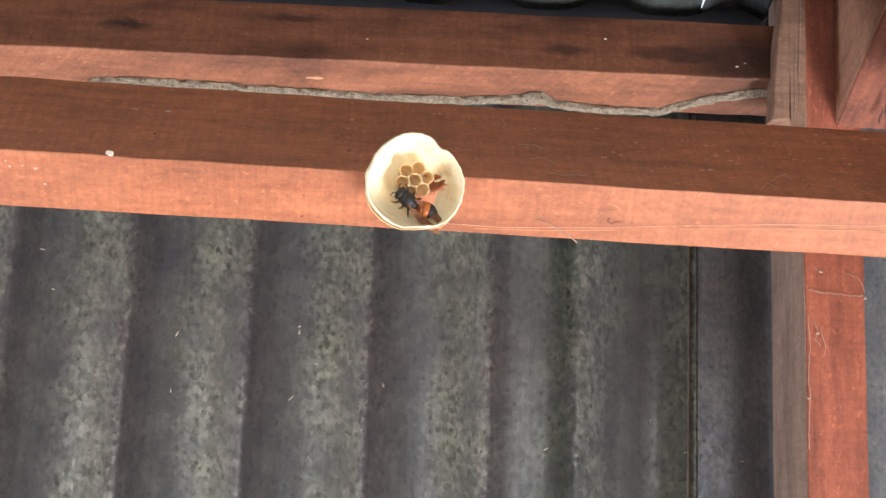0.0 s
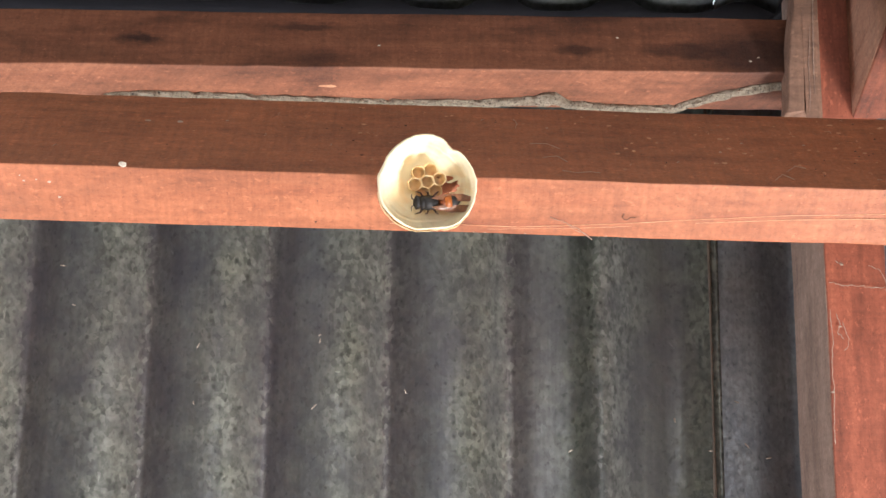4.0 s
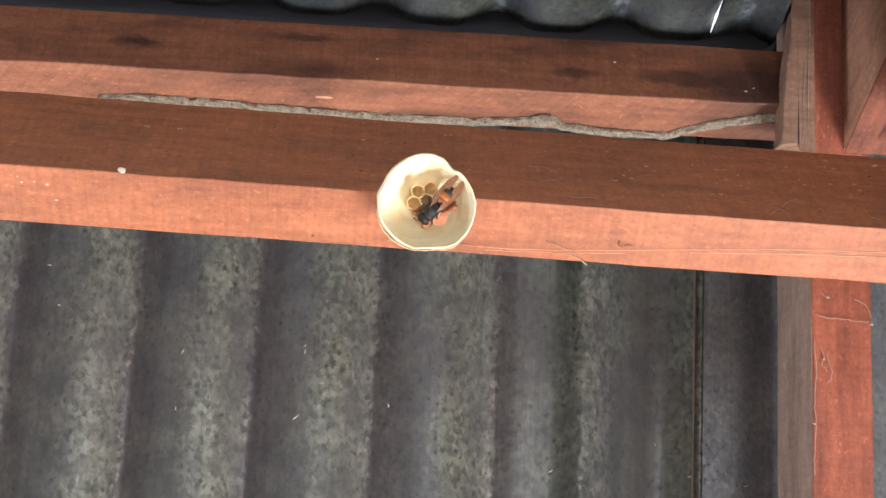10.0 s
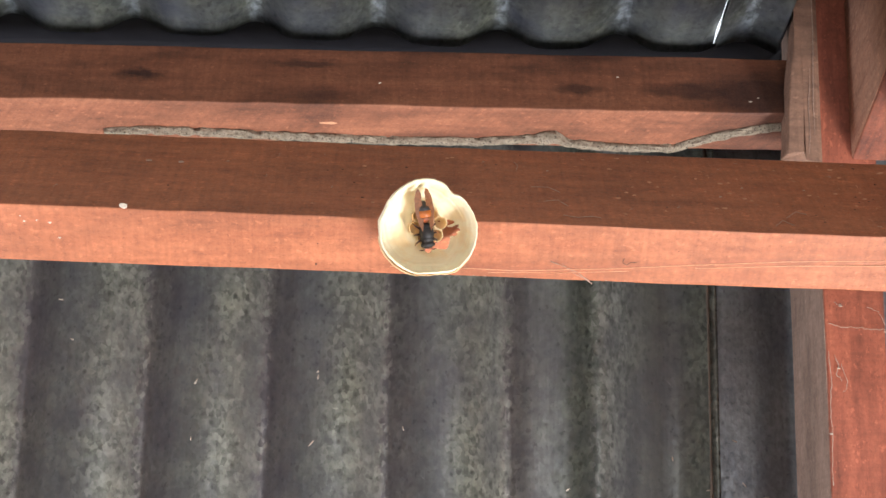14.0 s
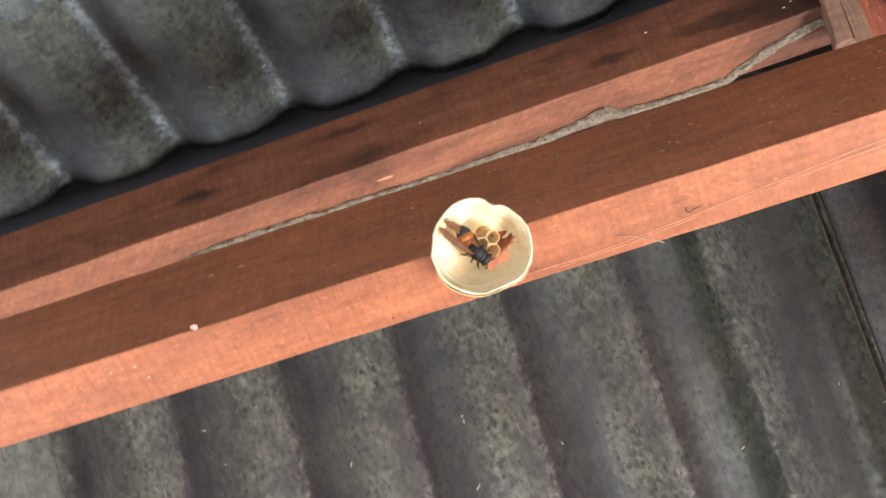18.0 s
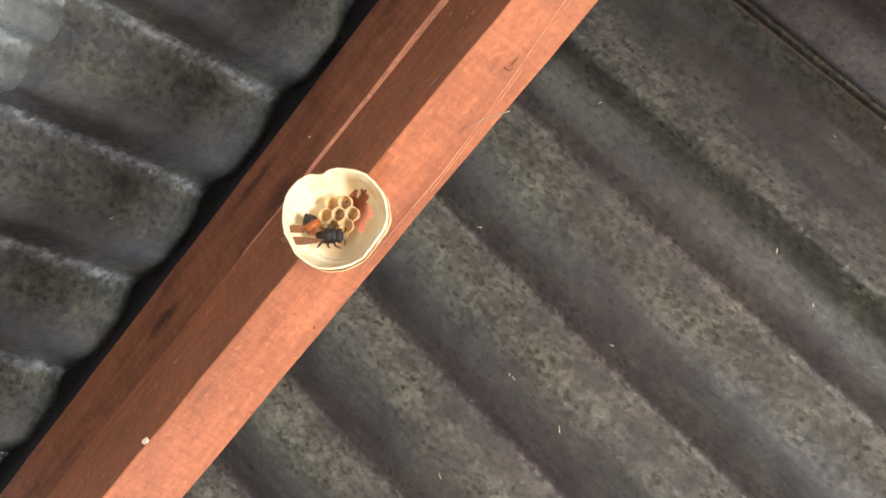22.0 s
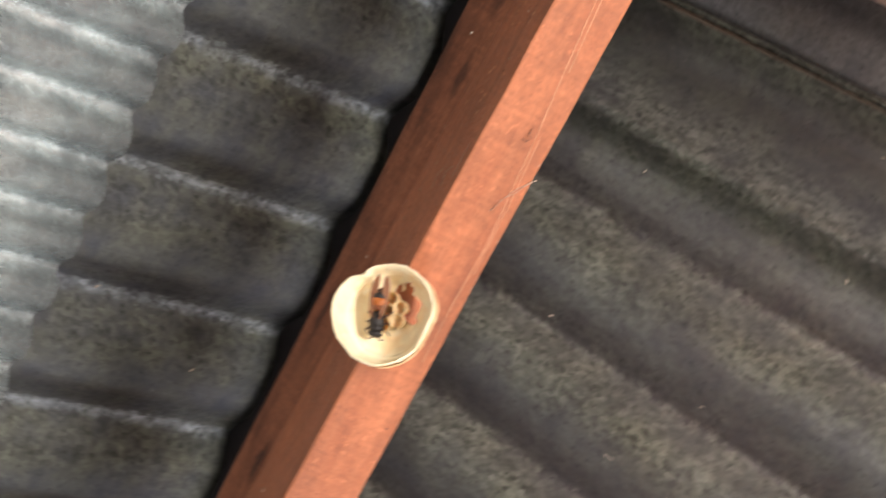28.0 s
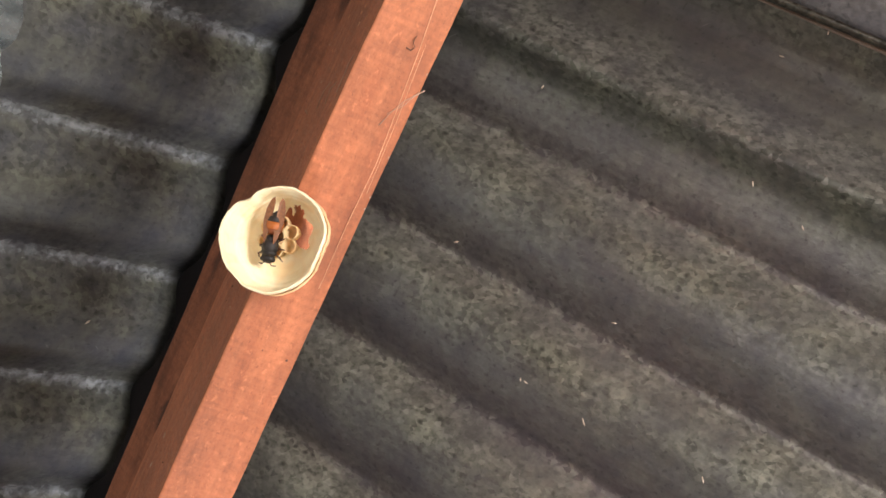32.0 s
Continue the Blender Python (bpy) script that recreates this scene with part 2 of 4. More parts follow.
def plain(name, colour, rough=0.7, vary=0.25, scale=120, metal=0.0, bump=0.2, depth=0.0005):
    m, N, L, B = material(name)
    at = coords(N, L, (1, 1, 1))
    a, b = noise_of(N, L, at, scale, 4), noise_of(N, L, at, scale * 6, 2)
    c = tuple(colour)
    lo, hi = tuple(v * (1 - vary) for v in c), tuple(min(1, v * (1 + vary)) for v in c)
    L.new(mixed(N, L, 0.3, ramp(N, L, a, [(0.3, lo), (0.7, hi)]), ramp(N, L, b, [(0.3, lo), (0.7, hi)])), B.inputs["Base Color"])
    B.inputs["Roughness"].default_value = rough
    B.inputs["Metallic"].default_value = metal
    bumped(N, L, B, mixed(N, L, 0.5, a, b), bump, depth)
    return m


def paper(name, colour, deep, through_share=0.35):
    """Chewed-wood paper: thin, pale, in fine rings, and letting some light through."""
    m, N, L, B = material(name)
    at = coords(N, L, (1, 1, 1))
    rings = noise_of(N, L, coords(N, L, (40, 40, 700)), 1.0, 3, 0.6, 0.4)
    cloud = noise_of(N, L, at, 120, 4, 0.6, 0.6)
    fine = noise_of(N, L, at, 1500, 2)
    base = ramp(N, L, cloud, [(0.3, deep), (0.5, colour), (0.8, tuple(min(1, c * 1.05) for c in colour))])
    base = mixed(N, L, 0.22, base, ramp(N, L, rings, [(0.3, (0.72, 0.62, 0.50)), (0.6, grey(1.0))]), "MULTIPLY")
    L.new(base, B.inputs["Base Color"])
    B.inputs["Roughness"].default_value = 0.8
    tr = N.new("ShaderNodeBsdfTranslucent")
    L.new(base, tr.inputs["Color"])
    mix = N.new("ShaderNodeMixShader")
    mix.inputs["Fac"].default_value = through_share
    L.new(B.outputs["BSDF"], mix.inputs[1])
    L.new(tr.outputs["BSDF"], mix.inputs[2])
    L.new(mix.outputs["Shader"], N["Material Output"].inputs["Surface"])
    bumped(N, L, B, mixed(N, L, 0.4, rings, fine), 0.35, 0.0005)
    return m


WOOD_BEAM = wood("red_timber", (0.455, 0.152, 0.065), (0.393, 0.125, 0.051), (0.322, 0.093, 0.037), 0.55, grime=0.45, smear=0.35, saws_by=0.4)
WOOD_RIDGE = wood("red_timber_ridge", (0.31, 0.118, 0.059), (0.255, 0.092, 0.045), (0.185, 0.065, 0.033), 0.65, saw=(0, 0, 0.65), grime=0.7, smear=0.7, saws_by=0.4, stains=((-0.023, 0.027, 0.017, 0.0055, 1.0), (0.073, 0.0375, 0.026, 0.0045, 0.8), (0.079, 0.012, 0.018, 0.010, 0.55), (0.2285, 0.022, 0.016, 0.006, 0.8), (0.288, 0.022, 0.030, 0.008, 0.75), (0.335, 0.020, 0.055, 0.026, 1.0)))
WOOD_RAFTER_DARK = wood("darker_red_timber", (0.25, 0.076, 0.036), (0.17, 0.050, 0.026), (0.07, 0.022, 0.013), 0.6, grime=0.8, smear=0.6)
WOOD_RAFTER = wood("red_timber_rafter", (0.42, 0.124, 0.065), (0.33, 0.092, 0.049), (0.20, 0.056, 0.030), 0.5, grime=0.6)
WOOD_GREY = wood("grey_timber", (0.43, 0.295, 0.225), (0.37, 0.245, 0.185), (0.28, 0.18, 0.135), 0.7, grime=0.5, smear=0.4)
WOOD_BARE = wood("bare_timber", (0.44, 0.235, 0.150), (0.37, 0.185, 0.115), (0.27, 0.125, 0.078), 0.7, grime=0.6, smear=0.6)
WOOD_STRIP = wood("dull_grey_timber", (0.28, 0.155, 0.100), (0.235, 0.125, 0.080), (0.17, 0.090, 0.058), 0.75, grime=0.4, smear=0.4)
# tints over one wave: patina hues plus painted shade and crest light
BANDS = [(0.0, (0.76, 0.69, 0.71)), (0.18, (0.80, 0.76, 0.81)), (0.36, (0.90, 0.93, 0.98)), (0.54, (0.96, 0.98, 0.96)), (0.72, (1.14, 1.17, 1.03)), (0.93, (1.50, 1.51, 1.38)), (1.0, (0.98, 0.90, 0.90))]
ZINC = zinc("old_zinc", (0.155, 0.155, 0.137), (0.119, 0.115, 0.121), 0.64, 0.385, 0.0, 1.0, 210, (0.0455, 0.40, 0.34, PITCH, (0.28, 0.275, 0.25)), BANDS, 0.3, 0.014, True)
# gentle slope's wave tints, with a painted dark dip and lighter flank
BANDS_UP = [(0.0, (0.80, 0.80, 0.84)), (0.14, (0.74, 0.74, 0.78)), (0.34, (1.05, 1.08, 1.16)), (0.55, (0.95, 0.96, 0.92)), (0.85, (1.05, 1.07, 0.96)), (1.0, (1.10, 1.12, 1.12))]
ZINC_SIDE = zinc("dull_zinc", (0.195, 0.202, 0.205), (0.16, 0.168, 0.19), 0.6, 0.42, 5.0, 0.35, 270)
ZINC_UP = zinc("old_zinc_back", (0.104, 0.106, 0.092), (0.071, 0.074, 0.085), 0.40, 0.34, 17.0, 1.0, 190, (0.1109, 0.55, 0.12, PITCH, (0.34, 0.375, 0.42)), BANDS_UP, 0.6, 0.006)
ZINC_PALE = zinc("pale_zinc", (0.27, 0.275, 0.245), (0.22, 0.227, 0.21), 0.6, 0.40, 3.0, 0.7, 210)
# its glints along the fine ribs are painted in as pale lines
ZINC_BRIGHT = zinc("newer_zinc", (0.40, 0.450, 0.447), (0.31, 0.354, 0.364), 0.60, 0.23, 9.0, 0.4, 160, (0.1090, 1.0, 0.28, 0.0298, (0.84, 0.93, 0.93)))
RUST = plain("rusty_edge", (0.115, 0.085, 0.062), 0.8, 0.4, 90)


def mud_crust():
    """Dry pale mud, crumbly, with small dark pits."""
    m, N, L, B = material("dry_mud")
    at = coords(N, L, (1, 1, 1))
    a, p = noise_of(N, L, at, 300, 4, 0.6), noise_of(N, L, at, 850, 3, 0.7, 0.3)
    base = ramp(N, L, a, [(0.3, (0.19, 0.148, 0.105)), (0.7, (0.36, 0.29, 0.21))])
    base = mixed(N, L, 1.0, base, ramp(N, L, p, [(0.36, grey(0.14)), (0.45, grey(1.0))]), "MULTIPLY")
    L.new(base, B.inputs["Base Color"])
    B.inputs["Roughness"].default_value = 0.95
    bumped(N, L, B, mixed(N, L, 0.5, a, p), 1.0, 0.003)
    return m


MUD = mud_crust()
PAPER = paper("nest_paper", (0.985, 0.88, 0.63), (0.97, 0.78, 0.47), 0.14)
TAN_PAPER = paper("tan_nest_paper", (0.90, 0.66, 0.38), (0.78, 0.50, 0.26), 0.3)
CELL_PAPER = paper("cell_paper", (0.93, 0.76, 0.47), (0.84, 0.60, 0.32), 0.45)
BLACK = plain("black_cuticle", (0.014, 0.010, 0.009), 0.6, 0.3, 500)
BROWN = plain("dark_brown_cuticle", (0.06, 0.022, 0.012), 0.4, 0.3, 500)
ORANGE = plain("orange_cuticle", (0.36, 0.098, 0.016), 0.4, 0.25, 500)
RED_BROWN = plain("red_brown_cuticle", (0.20, 0.050, 0.014), 0.4, 0.3, 500)
# emission stands in for the bright line at the sheets' lap
GLOW = plain("glowing_white", (0.9, 0.9, 0.9))
GLOW.node_tree.nodes["Principled BSDF"].inputs["Emission Color"].default_value = (1, 1, 1, 1)
GLOW.node_tree.nodes["Principled BSDF"].inputs["Emission Strength"].default_value = 1.2
WING = plain("amber_wing", (0.19, 0.075, 0.032), 0.3, 0.5, 900)
WHITE = plain("white_fleck", (0.60, 0.50, 0.40), 0.9, 0.3, 700)
SPLINTER = plain("pale_splinter", (0.72, 0.38, 0.22), 0.7, 0.3, 300)
SCUFF = plain("scuffed_paint", (0.50, 0.24, 0.13), 0.7, 0.3, 300)
DULL_SILK = plain("grey_silk", (0.42, 0.29, 0.22), 0.9, 0.2, 700)
SILK = plain("dusty_silk", (0.42, 0.34, 0.27), 0.9, 0.3, 700)
KNOT_SOFT = wood("stained_timber", (0.13, 0.058, 0.036), (0.10, 0.045, 0.030), (0.06, 0.030, 0.022), 0.7, grime=0.5)
KNOT = plain("dark_stain", (0.07, 0.035, 0.022), 0.8, 0.4, 500)
# unseen walls, kept dark to limit bounced light
WALLING = plain("unseen_walling", (0.26, 0.21, 0.16), 0.9, 0.15, 12)
CONCRETE = plain("concrete_floor", (0.34, 0.31, 0.27), 0.85, 0.2, 9)
COVER_BLACK = plain("cover_black", (0.013, 0.013, 0.014), 0.9, 0.3, 30)
CAP_DARK = plain("cap_shade_black", (0.022, 0.020, 0.024), 0.6, 0.3, 60, 0.3)
SOIL = plain("bare_soil", (0.36, 0.27, 0.18), 0.95, 0.3, 3)


# ---- mesh helpers ----
def mesh_of(name, bm, mat, smooth=False):
    me = bpy.data.meshes.new(name)
    bm.to_mesh(me)
    bm.free()
    me.materials.append(mat)
    for p in me.polygons:
        p.use_smooth = smooth
    return me


def part(name, bm, mat, parent=None, label="", smooth=False):
    ob = new(name, mesh_of(name, bm, mat, smooth))
    if parent is not None:
        ob.parent = parent
    if label:
        ob["label"] = label
    return ob


def empty(name, m=None):
    ob = new(name)
    ob.empty_display_size = 0.02
    if m is not None:
        ob.matrix_world = m
    return ob


def block(bm, x0, x1, y0, y1, z0, z1, bevel=0.0, cuts=0, rough=0.0, seed=1):
    """A sawn bar: bevelled, cut along x and slightly uneven."""
    g = bmesh.new()
    bmesh.ops.create_cube(g, size=1.0)
    for v in g.verts:
        v.co = Vector(((x0 + x1) / 2 + v.co.x * (x1 - x0), (y0 + y1) / 2 + v.co.y * (y1 - y0), (z0 + z1) / 2 + v.co.z * (z1 - z0)))
    if bevel:
        bmesh.ops.bevel(g, geom=list(g.edges), offset=bevel, segments=2, affect="EDGES", profile=0.6)
    if cuts:
        for k in range(1, cuts):
            x = x0 + (x1 - x0) * k / cuts
            bmesh.ops.bisect_plane(g, geom=list(g.verts) + list(g.edges) + list(g.faces), plane_co=(x, 0, 0), plane_no=(1, 0, 0))
        for v in g.verts:
            n = noise.noise_vector(v.co * 60 + Vector((seed, seed * 2, 0))) * rough
            v.co.y += n.y
            v.co.z += n.z
    tmp = bpy.data.meshes.new("tmp")
    g.to_mesh(tmp)
    g.free()
    bm.from_mesh(tmp)
    bpy.data.meshes.remove(tmp)
    return bm


def tube(bm, pts, radii, sides=6):
    """A bent round bar through the points."""
    rings = []
    pts = [Vector(p) for p in pts]
    for i, p in enumerate(pts):
        d = (pts[min(i + 1, len(pts) - 1)] - pts[max(i - 1, 0)]).normalized()
        q = d.to_track_quat("Z", "Y")
        r = radii[i] if isinstance(radii, (list, tuple)) else radii
        rings.append([bm.verts.new(p + q @ Vector((r * math.cos(a), r * math.sin(a), 0))) for a in (2 * math.pi * k / sides for k in range(sides))])
    for a, b in zip(rings, rings[1:]):
        for k in range(sides):
            bm.faces.new((a[k], a[(k + 1) % sides], b[(k + 1) % sides], b[k]))
    bm.faces.new(rings[0][::-1])
    bm.faces.new(rings[-1])
    return bm


def ball(bm, centre, radii, u=12, v=8):
    m = Matrix.Translation(centre) @ Matrix.Diagonal((*radii, 1))
    bmesh.ops.create_uvsphere(bm, u_segments=u, v_segments=v, radius=1.0, matrix=m)
    return bm


# ---- the roof: two slopes that meet over the beam ----
RIDGE = Vector((0, 0.0895, H + 0.2844))
SLOPE_A = Vector((0, 0.6554, -0.7553))   # down the steep slope
SLOPE_B = Vector((0, -0.8899, -0.4562))  # down the gentle slope


def slope_frame(down):
    x = Vector((1, 0, 0))
    n = x.cross(down)
    return Matrix((x, down, n)).transposed().to_4x4()


FRAME_A = Matrix.Translation(RIDGE) @ slope_frame(SLOPE_A)
FRAME_B = Matrix.Translation(RIDGE) @ slope_frame(SLOPE_B)


def leaning_slope(x):
    """Slope across the old sheet, shaped to give its bright and dark bands: each wave falls at once, eases, then rises
    to a crest; the last two are bent the other way.
    """
    def along(u, stops):
        for (u0, v0), (u1, v1) in zip(stops, stops[1:]):
            if u <= u1:
                return v0 + (v1 - v0) * (u - u0) / (u1 - u0)
        return stops[-1][1]
    if x < 0.205:
        return along(((x - 0.0455) / PITCH) % 1.0, ((0, -0.58), (0.16, -0.62), (0.30, -0.34), (0.50, -0.14), (0.66, 0.10), (0.80, 0.36), (0.90, 0.98), (0.965, 0.85), (1.0, -0.1)))
    return along(x, ((0.205, -0.34), (0.227, -0.10), (0.2325, -0.80), (0.2445, -0.85), (0.2500, 0.75), (0.257, 0.86), (0.271, 0.42), (0.289, 0.08), (0.298, -0.30), (0.306, -0.52), (0.33, -0.4)))


def profile_table(x0=-0.19, x1=0.33, n=1300, blur=23):
    """Height of the old sheet across its waves, from its slope, softly bent and level from end to end."""
    xs = [x0 + (x1 - x0) * k / n for k in range(n + 1)]
    sl = [leaning_slope(x) for x in xs]
    half = blur // 2
    for _ in range(2):
        sl = [sum(sl[max(0, min(n, k + d))] for d in range(-half, half + 1)) / (2 * half + 1) for k in range(n + 1)]
    mean = sum(v for v, x in zip(sl, xs) if x < 0.1911 - 0.0) / sum(x < 0.1911 for x in xs)
    h, table = 0.0, []
    for v in sl:
        table.append(h)
        h += (v - mean) * (x1 - x0) / n
    mid = sum(table) / len(table)
    return x0, x1, [t - mid for t in table]


P0, P1, PROFILE = profile_table()


def old_sheet_height(x):
    k = min(max((x - P0) / (P1 - P0), 0), 1) * (len(PROFILE) - 1)
    i = min(int(k), len(PROFILE) - 2)
    return PROFILE[i] + (k - i) * (PROFILE[i + 1] - PROFILE[i])


def corrugated(name, mat, m, x0, x1, s0, s1, label, phase, lift=0.0, pitch=PITCH, deep=0.0085, wobble=0.0012, per=18, along=30, seed=0, out=1, crease=0.22, height=None):
    """One corrugated sheet. x runs across the waves, y down the slope."""
    nx = max(8, int((x1 - x0) / pitch * per))
    verts, faces = [], []
    thick = 0.0007
    for side in (0, 1):
        for j in range(along + 1):
            s = s0 + (s1 - s0) * j / along
            for i in range(nx + 1):
                x = x0 + (x1 - x0) * i / nx
                p = 2 * math.pi * (x - phase) / pitch
                w = height(x) if height else out * deep * (math.cos(p) + crease * math.cos(2 * p)) / (1 + crease)
                w += wobble * noise.noise(Vector((x * 9 + seed, s * 7, 0.3))) + 0.4 * wobble * noise.noise(Vector((x * 40, s * 30, seed)))
                verts.append((x, s + 0.002 * noise.noise(Vector((x * 30, seed, j * 0.0))), lift + w + (thick if side else 0)))
    n1 = (nx + 1) * (along + 1)
    for j in range(along):
        for i in range(nx):
            a = j * (nx + 1) + i
            b, c, d = a + 1, a + nx + 2, a + nx + 1
            faces.append((a, d, c, b))
            faces.append((a + n1, b + n1, c + n1, d + n1))
    for i in range(nx):
        faces.append((i, i + 1, i + 1 + n1, i + n1))
        a = along * (nx + 1) + i
        faces.append((a, a + n1, a + 1 + n1, a + 1))
    for j in range(along):
        a = j * (nx + 1)
        faces.append((a, a + n1, a + nx + 1 + n1, a + nx + 1))
        a += nx
        faces.append((a, a + nx + 1, a + nx + 1 + n1, a + n1))
    me = bpy.data.meshes.new(name)
    me.from_pydata(verts, [], faces)
    me.materials.append(mat)
    for p in me.polygons:
        p.use_smooth = True
    ob = new(name, me)
    ob.matrix_world = m
    return tagged(ob, label, "roof sheet", "corrugated roof sheets", "structure")


DEPTH = 1.05   # scale of the old sheet's wave height, set for the contrast of its bands


def sag(x):
    """The steep slope's sheet hangs low under the middle and rises towards the rafter."""
    f = min(max((x - 0.12) / 0.19, 0), 1)
    return -0.007 + 0.020 * f * f * (3 - 2 * f)


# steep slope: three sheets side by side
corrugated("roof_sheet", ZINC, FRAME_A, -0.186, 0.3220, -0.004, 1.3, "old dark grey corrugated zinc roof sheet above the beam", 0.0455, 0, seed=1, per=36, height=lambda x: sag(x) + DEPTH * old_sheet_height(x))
corrugated("roof_sheet", ZINC_SIDE, FRAME_A, 0.310, 1.0, -0.004, 1.3, "dull grey corrugated zinc roof sheet lapped beside a rafter", 0.372, 0.017, deep=0.0050, seed=2)
corrugated("roof_sheet", ZINC_PALE, FRAME_A, -0.9, -0.180, -0.004, 1.3, "lighter corrugated zinc roof sheet past the lap", 0.044, -0.004, seed=3)
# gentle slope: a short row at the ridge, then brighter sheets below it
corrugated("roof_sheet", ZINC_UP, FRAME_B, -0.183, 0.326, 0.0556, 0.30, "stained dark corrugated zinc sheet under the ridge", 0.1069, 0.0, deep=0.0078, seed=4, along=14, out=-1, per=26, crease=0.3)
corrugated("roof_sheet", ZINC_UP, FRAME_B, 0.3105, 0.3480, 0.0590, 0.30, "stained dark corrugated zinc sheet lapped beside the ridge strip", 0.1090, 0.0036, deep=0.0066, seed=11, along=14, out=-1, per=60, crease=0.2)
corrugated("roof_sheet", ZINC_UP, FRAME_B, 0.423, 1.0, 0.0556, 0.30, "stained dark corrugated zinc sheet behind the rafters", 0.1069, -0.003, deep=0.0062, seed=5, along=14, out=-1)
corrugated("roof_sheet", ZINC_BRIGHT, FRAME_B, -0.9, -0.176, 0.0556, 0.30, "pale corrugated zinc sheet past the lap under the ridge", 0.1069, 0.002, deep=0.0062, seed=6, along=14, out=-1)
corrugated("roof_sheet", ZINC_BRIGHT, FRAME_B, -0.9, 0.384, 0.232, 2.0, "bright shiny finely corrugated zinc roof sheet", 0.1062, 0.0150, 0.0298, 0.0054, seed=7, per=14, out=-1)
# bent cap added to close the gap between the slopes, near-black for its shade
def lift(x):
    """The cap rises over the heads of the rafters."""
    return 0.07 * min(max((x - 0.362) / 0.03, 0.0), 1.0)


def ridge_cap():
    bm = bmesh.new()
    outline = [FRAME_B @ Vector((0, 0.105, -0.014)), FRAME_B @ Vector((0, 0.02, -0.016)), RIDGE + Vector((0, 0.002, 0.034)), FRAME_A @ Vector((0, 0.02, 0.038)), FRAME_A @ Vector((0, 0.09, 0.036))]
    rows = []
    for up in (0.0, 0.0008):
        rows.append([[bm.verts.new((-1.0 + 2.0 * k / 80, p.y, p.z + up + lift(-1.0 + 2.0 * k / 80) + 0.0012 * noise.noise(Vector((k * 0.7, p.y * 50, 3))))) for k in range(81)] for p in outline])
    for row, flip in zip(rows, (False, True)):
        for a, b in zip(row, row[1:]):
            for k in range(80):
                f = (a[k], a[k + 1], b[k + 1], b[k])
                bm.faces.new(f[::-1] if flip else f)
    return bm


tagged(part("ridge_cap", ridge_cap(), CAP_DARK, smooth=True), "bent cap over the ridge, near-black for the gap's shade", "ridge cap", kind="structure")
# rolled rusty edge of the upper lap
part("lap_edge", tube(bmesh.new(), [(0.3165, 0.03 + 0.06 * k, 0.013 + DEPTH * old_sheet_height(0.3165) - 0.0016 + 0.0004 * math.sin(k * 2.1)) for k in range(21)], [0.0010 + 0.0003 * math.sin(k * 1.7) for k in range(21)], 8), RUST, bpy.data.objects["roof_sheet"], "rusty rolled edge of the sheet", smooth=True)

# ---- the timbers ----
LEAN = 0.13      # the beam's front leans back a little
BEAM_TALL = 0.082
beam = empty("beam", Matrix.Translation((0, 0, H)) @ pose(0.15, 0, 0, 0, 0.13, 0.48) @ pose(-0.15, 0, 0))
tagged(beam, "long red-brown sawn timber beam carrying a hornet nest", "beam")
bm = block(bmesh.new(), -1.298, 1.418, 0.0, 0.0306, 0.0, BEAM_TALL, 0.0011, 120, 0.0006, 3)
for v in bm.verts:
    v.co.y += LEAN * v.co.z
part("timber", bm, WOOD_BEAM, beam)

# its lower front arris runs along local x; y goes back along the underside, z up the front
BOARD = Matrix.Translation((0, 0.0518, H + 0.1954)) @ pose(0.15, 0, 0, 0, -0.36, -0.52) @ pose(-0.15, 0, 0) @ pose(0, 0, 0, math.degrees(math.atan(0.33)), 0, 0)
ridge_board = empty("ridge_board", BOARD)
tagged(ridge_board, "stained red-brown ridge board under the roof sheets", "ridge board")
part("timber", block(bmesh.new(), -1.298, 0.3585, 0.0, 0.0327, 0.0, 0.0437, 0.001, 90, 0.0007, 8), WOOD_RIDGE, ridge_board)

LENGTHWAYS = Matrix(((0, -1, 0, 0), (1, 0, 0, 0), (0, 0, 1, 0), (0, 0, 0, 1)))


def cut(bm, m, co, no):
    """Saws off what lies on the far side of a plane of the place; m is the mesh's pose."""
    inv = m.inverted()
    bmesh.ops.bisect_plane(bm, geom=list(bm.verts) + list(bm.edges) + list(bm.faces), plane_co=inv @ co, plane_no=inv.to_3x3() @ no, clear_outer=True)
    edges = [e for e in bm.edges if e.is_boundary]
    if edges:
        bmesh.ops.holes_fill(bm, edges=edges)
    return bm


# rafter of the steep slope, running on past the ridge to the other slope's sheets
rafter_a = empty("rafter", FRAME_A)
tagged(rafter_a, "red-painted rafter with a bare grey side, under corrugated sheets", "rafter", "rafters")
OUT = -0.0785
N_A, N_B = Vector((0, 0.7553, 0.6554)), Vector((0, -0.4562, 0.8899))
TOP_B = RIDGE + N_B * 0.065
MA = FRAME_A @ LENGTHWAYS
bm = block(bmesh.new(), -0.16, 1.2, -0.4000, -0.3657, OUT, -0.010, 0.001, 40, 0.0006, 5)
core = part("timber", cut(bm, MA, TOP_B, N_B), WOOD_RAFTER, rafter_a)
core.matrix_local = LENGTHWAYS
bm = block(bmesh.new(), -0.16, 1.2, -0.3656, -0.3650, OUT + 0.0010, -0.010, 0.0001, 40, 0.0006, 6)
side = part("bare_side", cut(bm, MA, TOP_B, N_B), WOOD_GREY, rafter_a, "bare weathered grey timber face")
side.matrix_local = LENGTHWAYS

# rafter of the gentle slope, its end cut to fit under the first one
rafter_b = empty("rafter", FRAME_B)
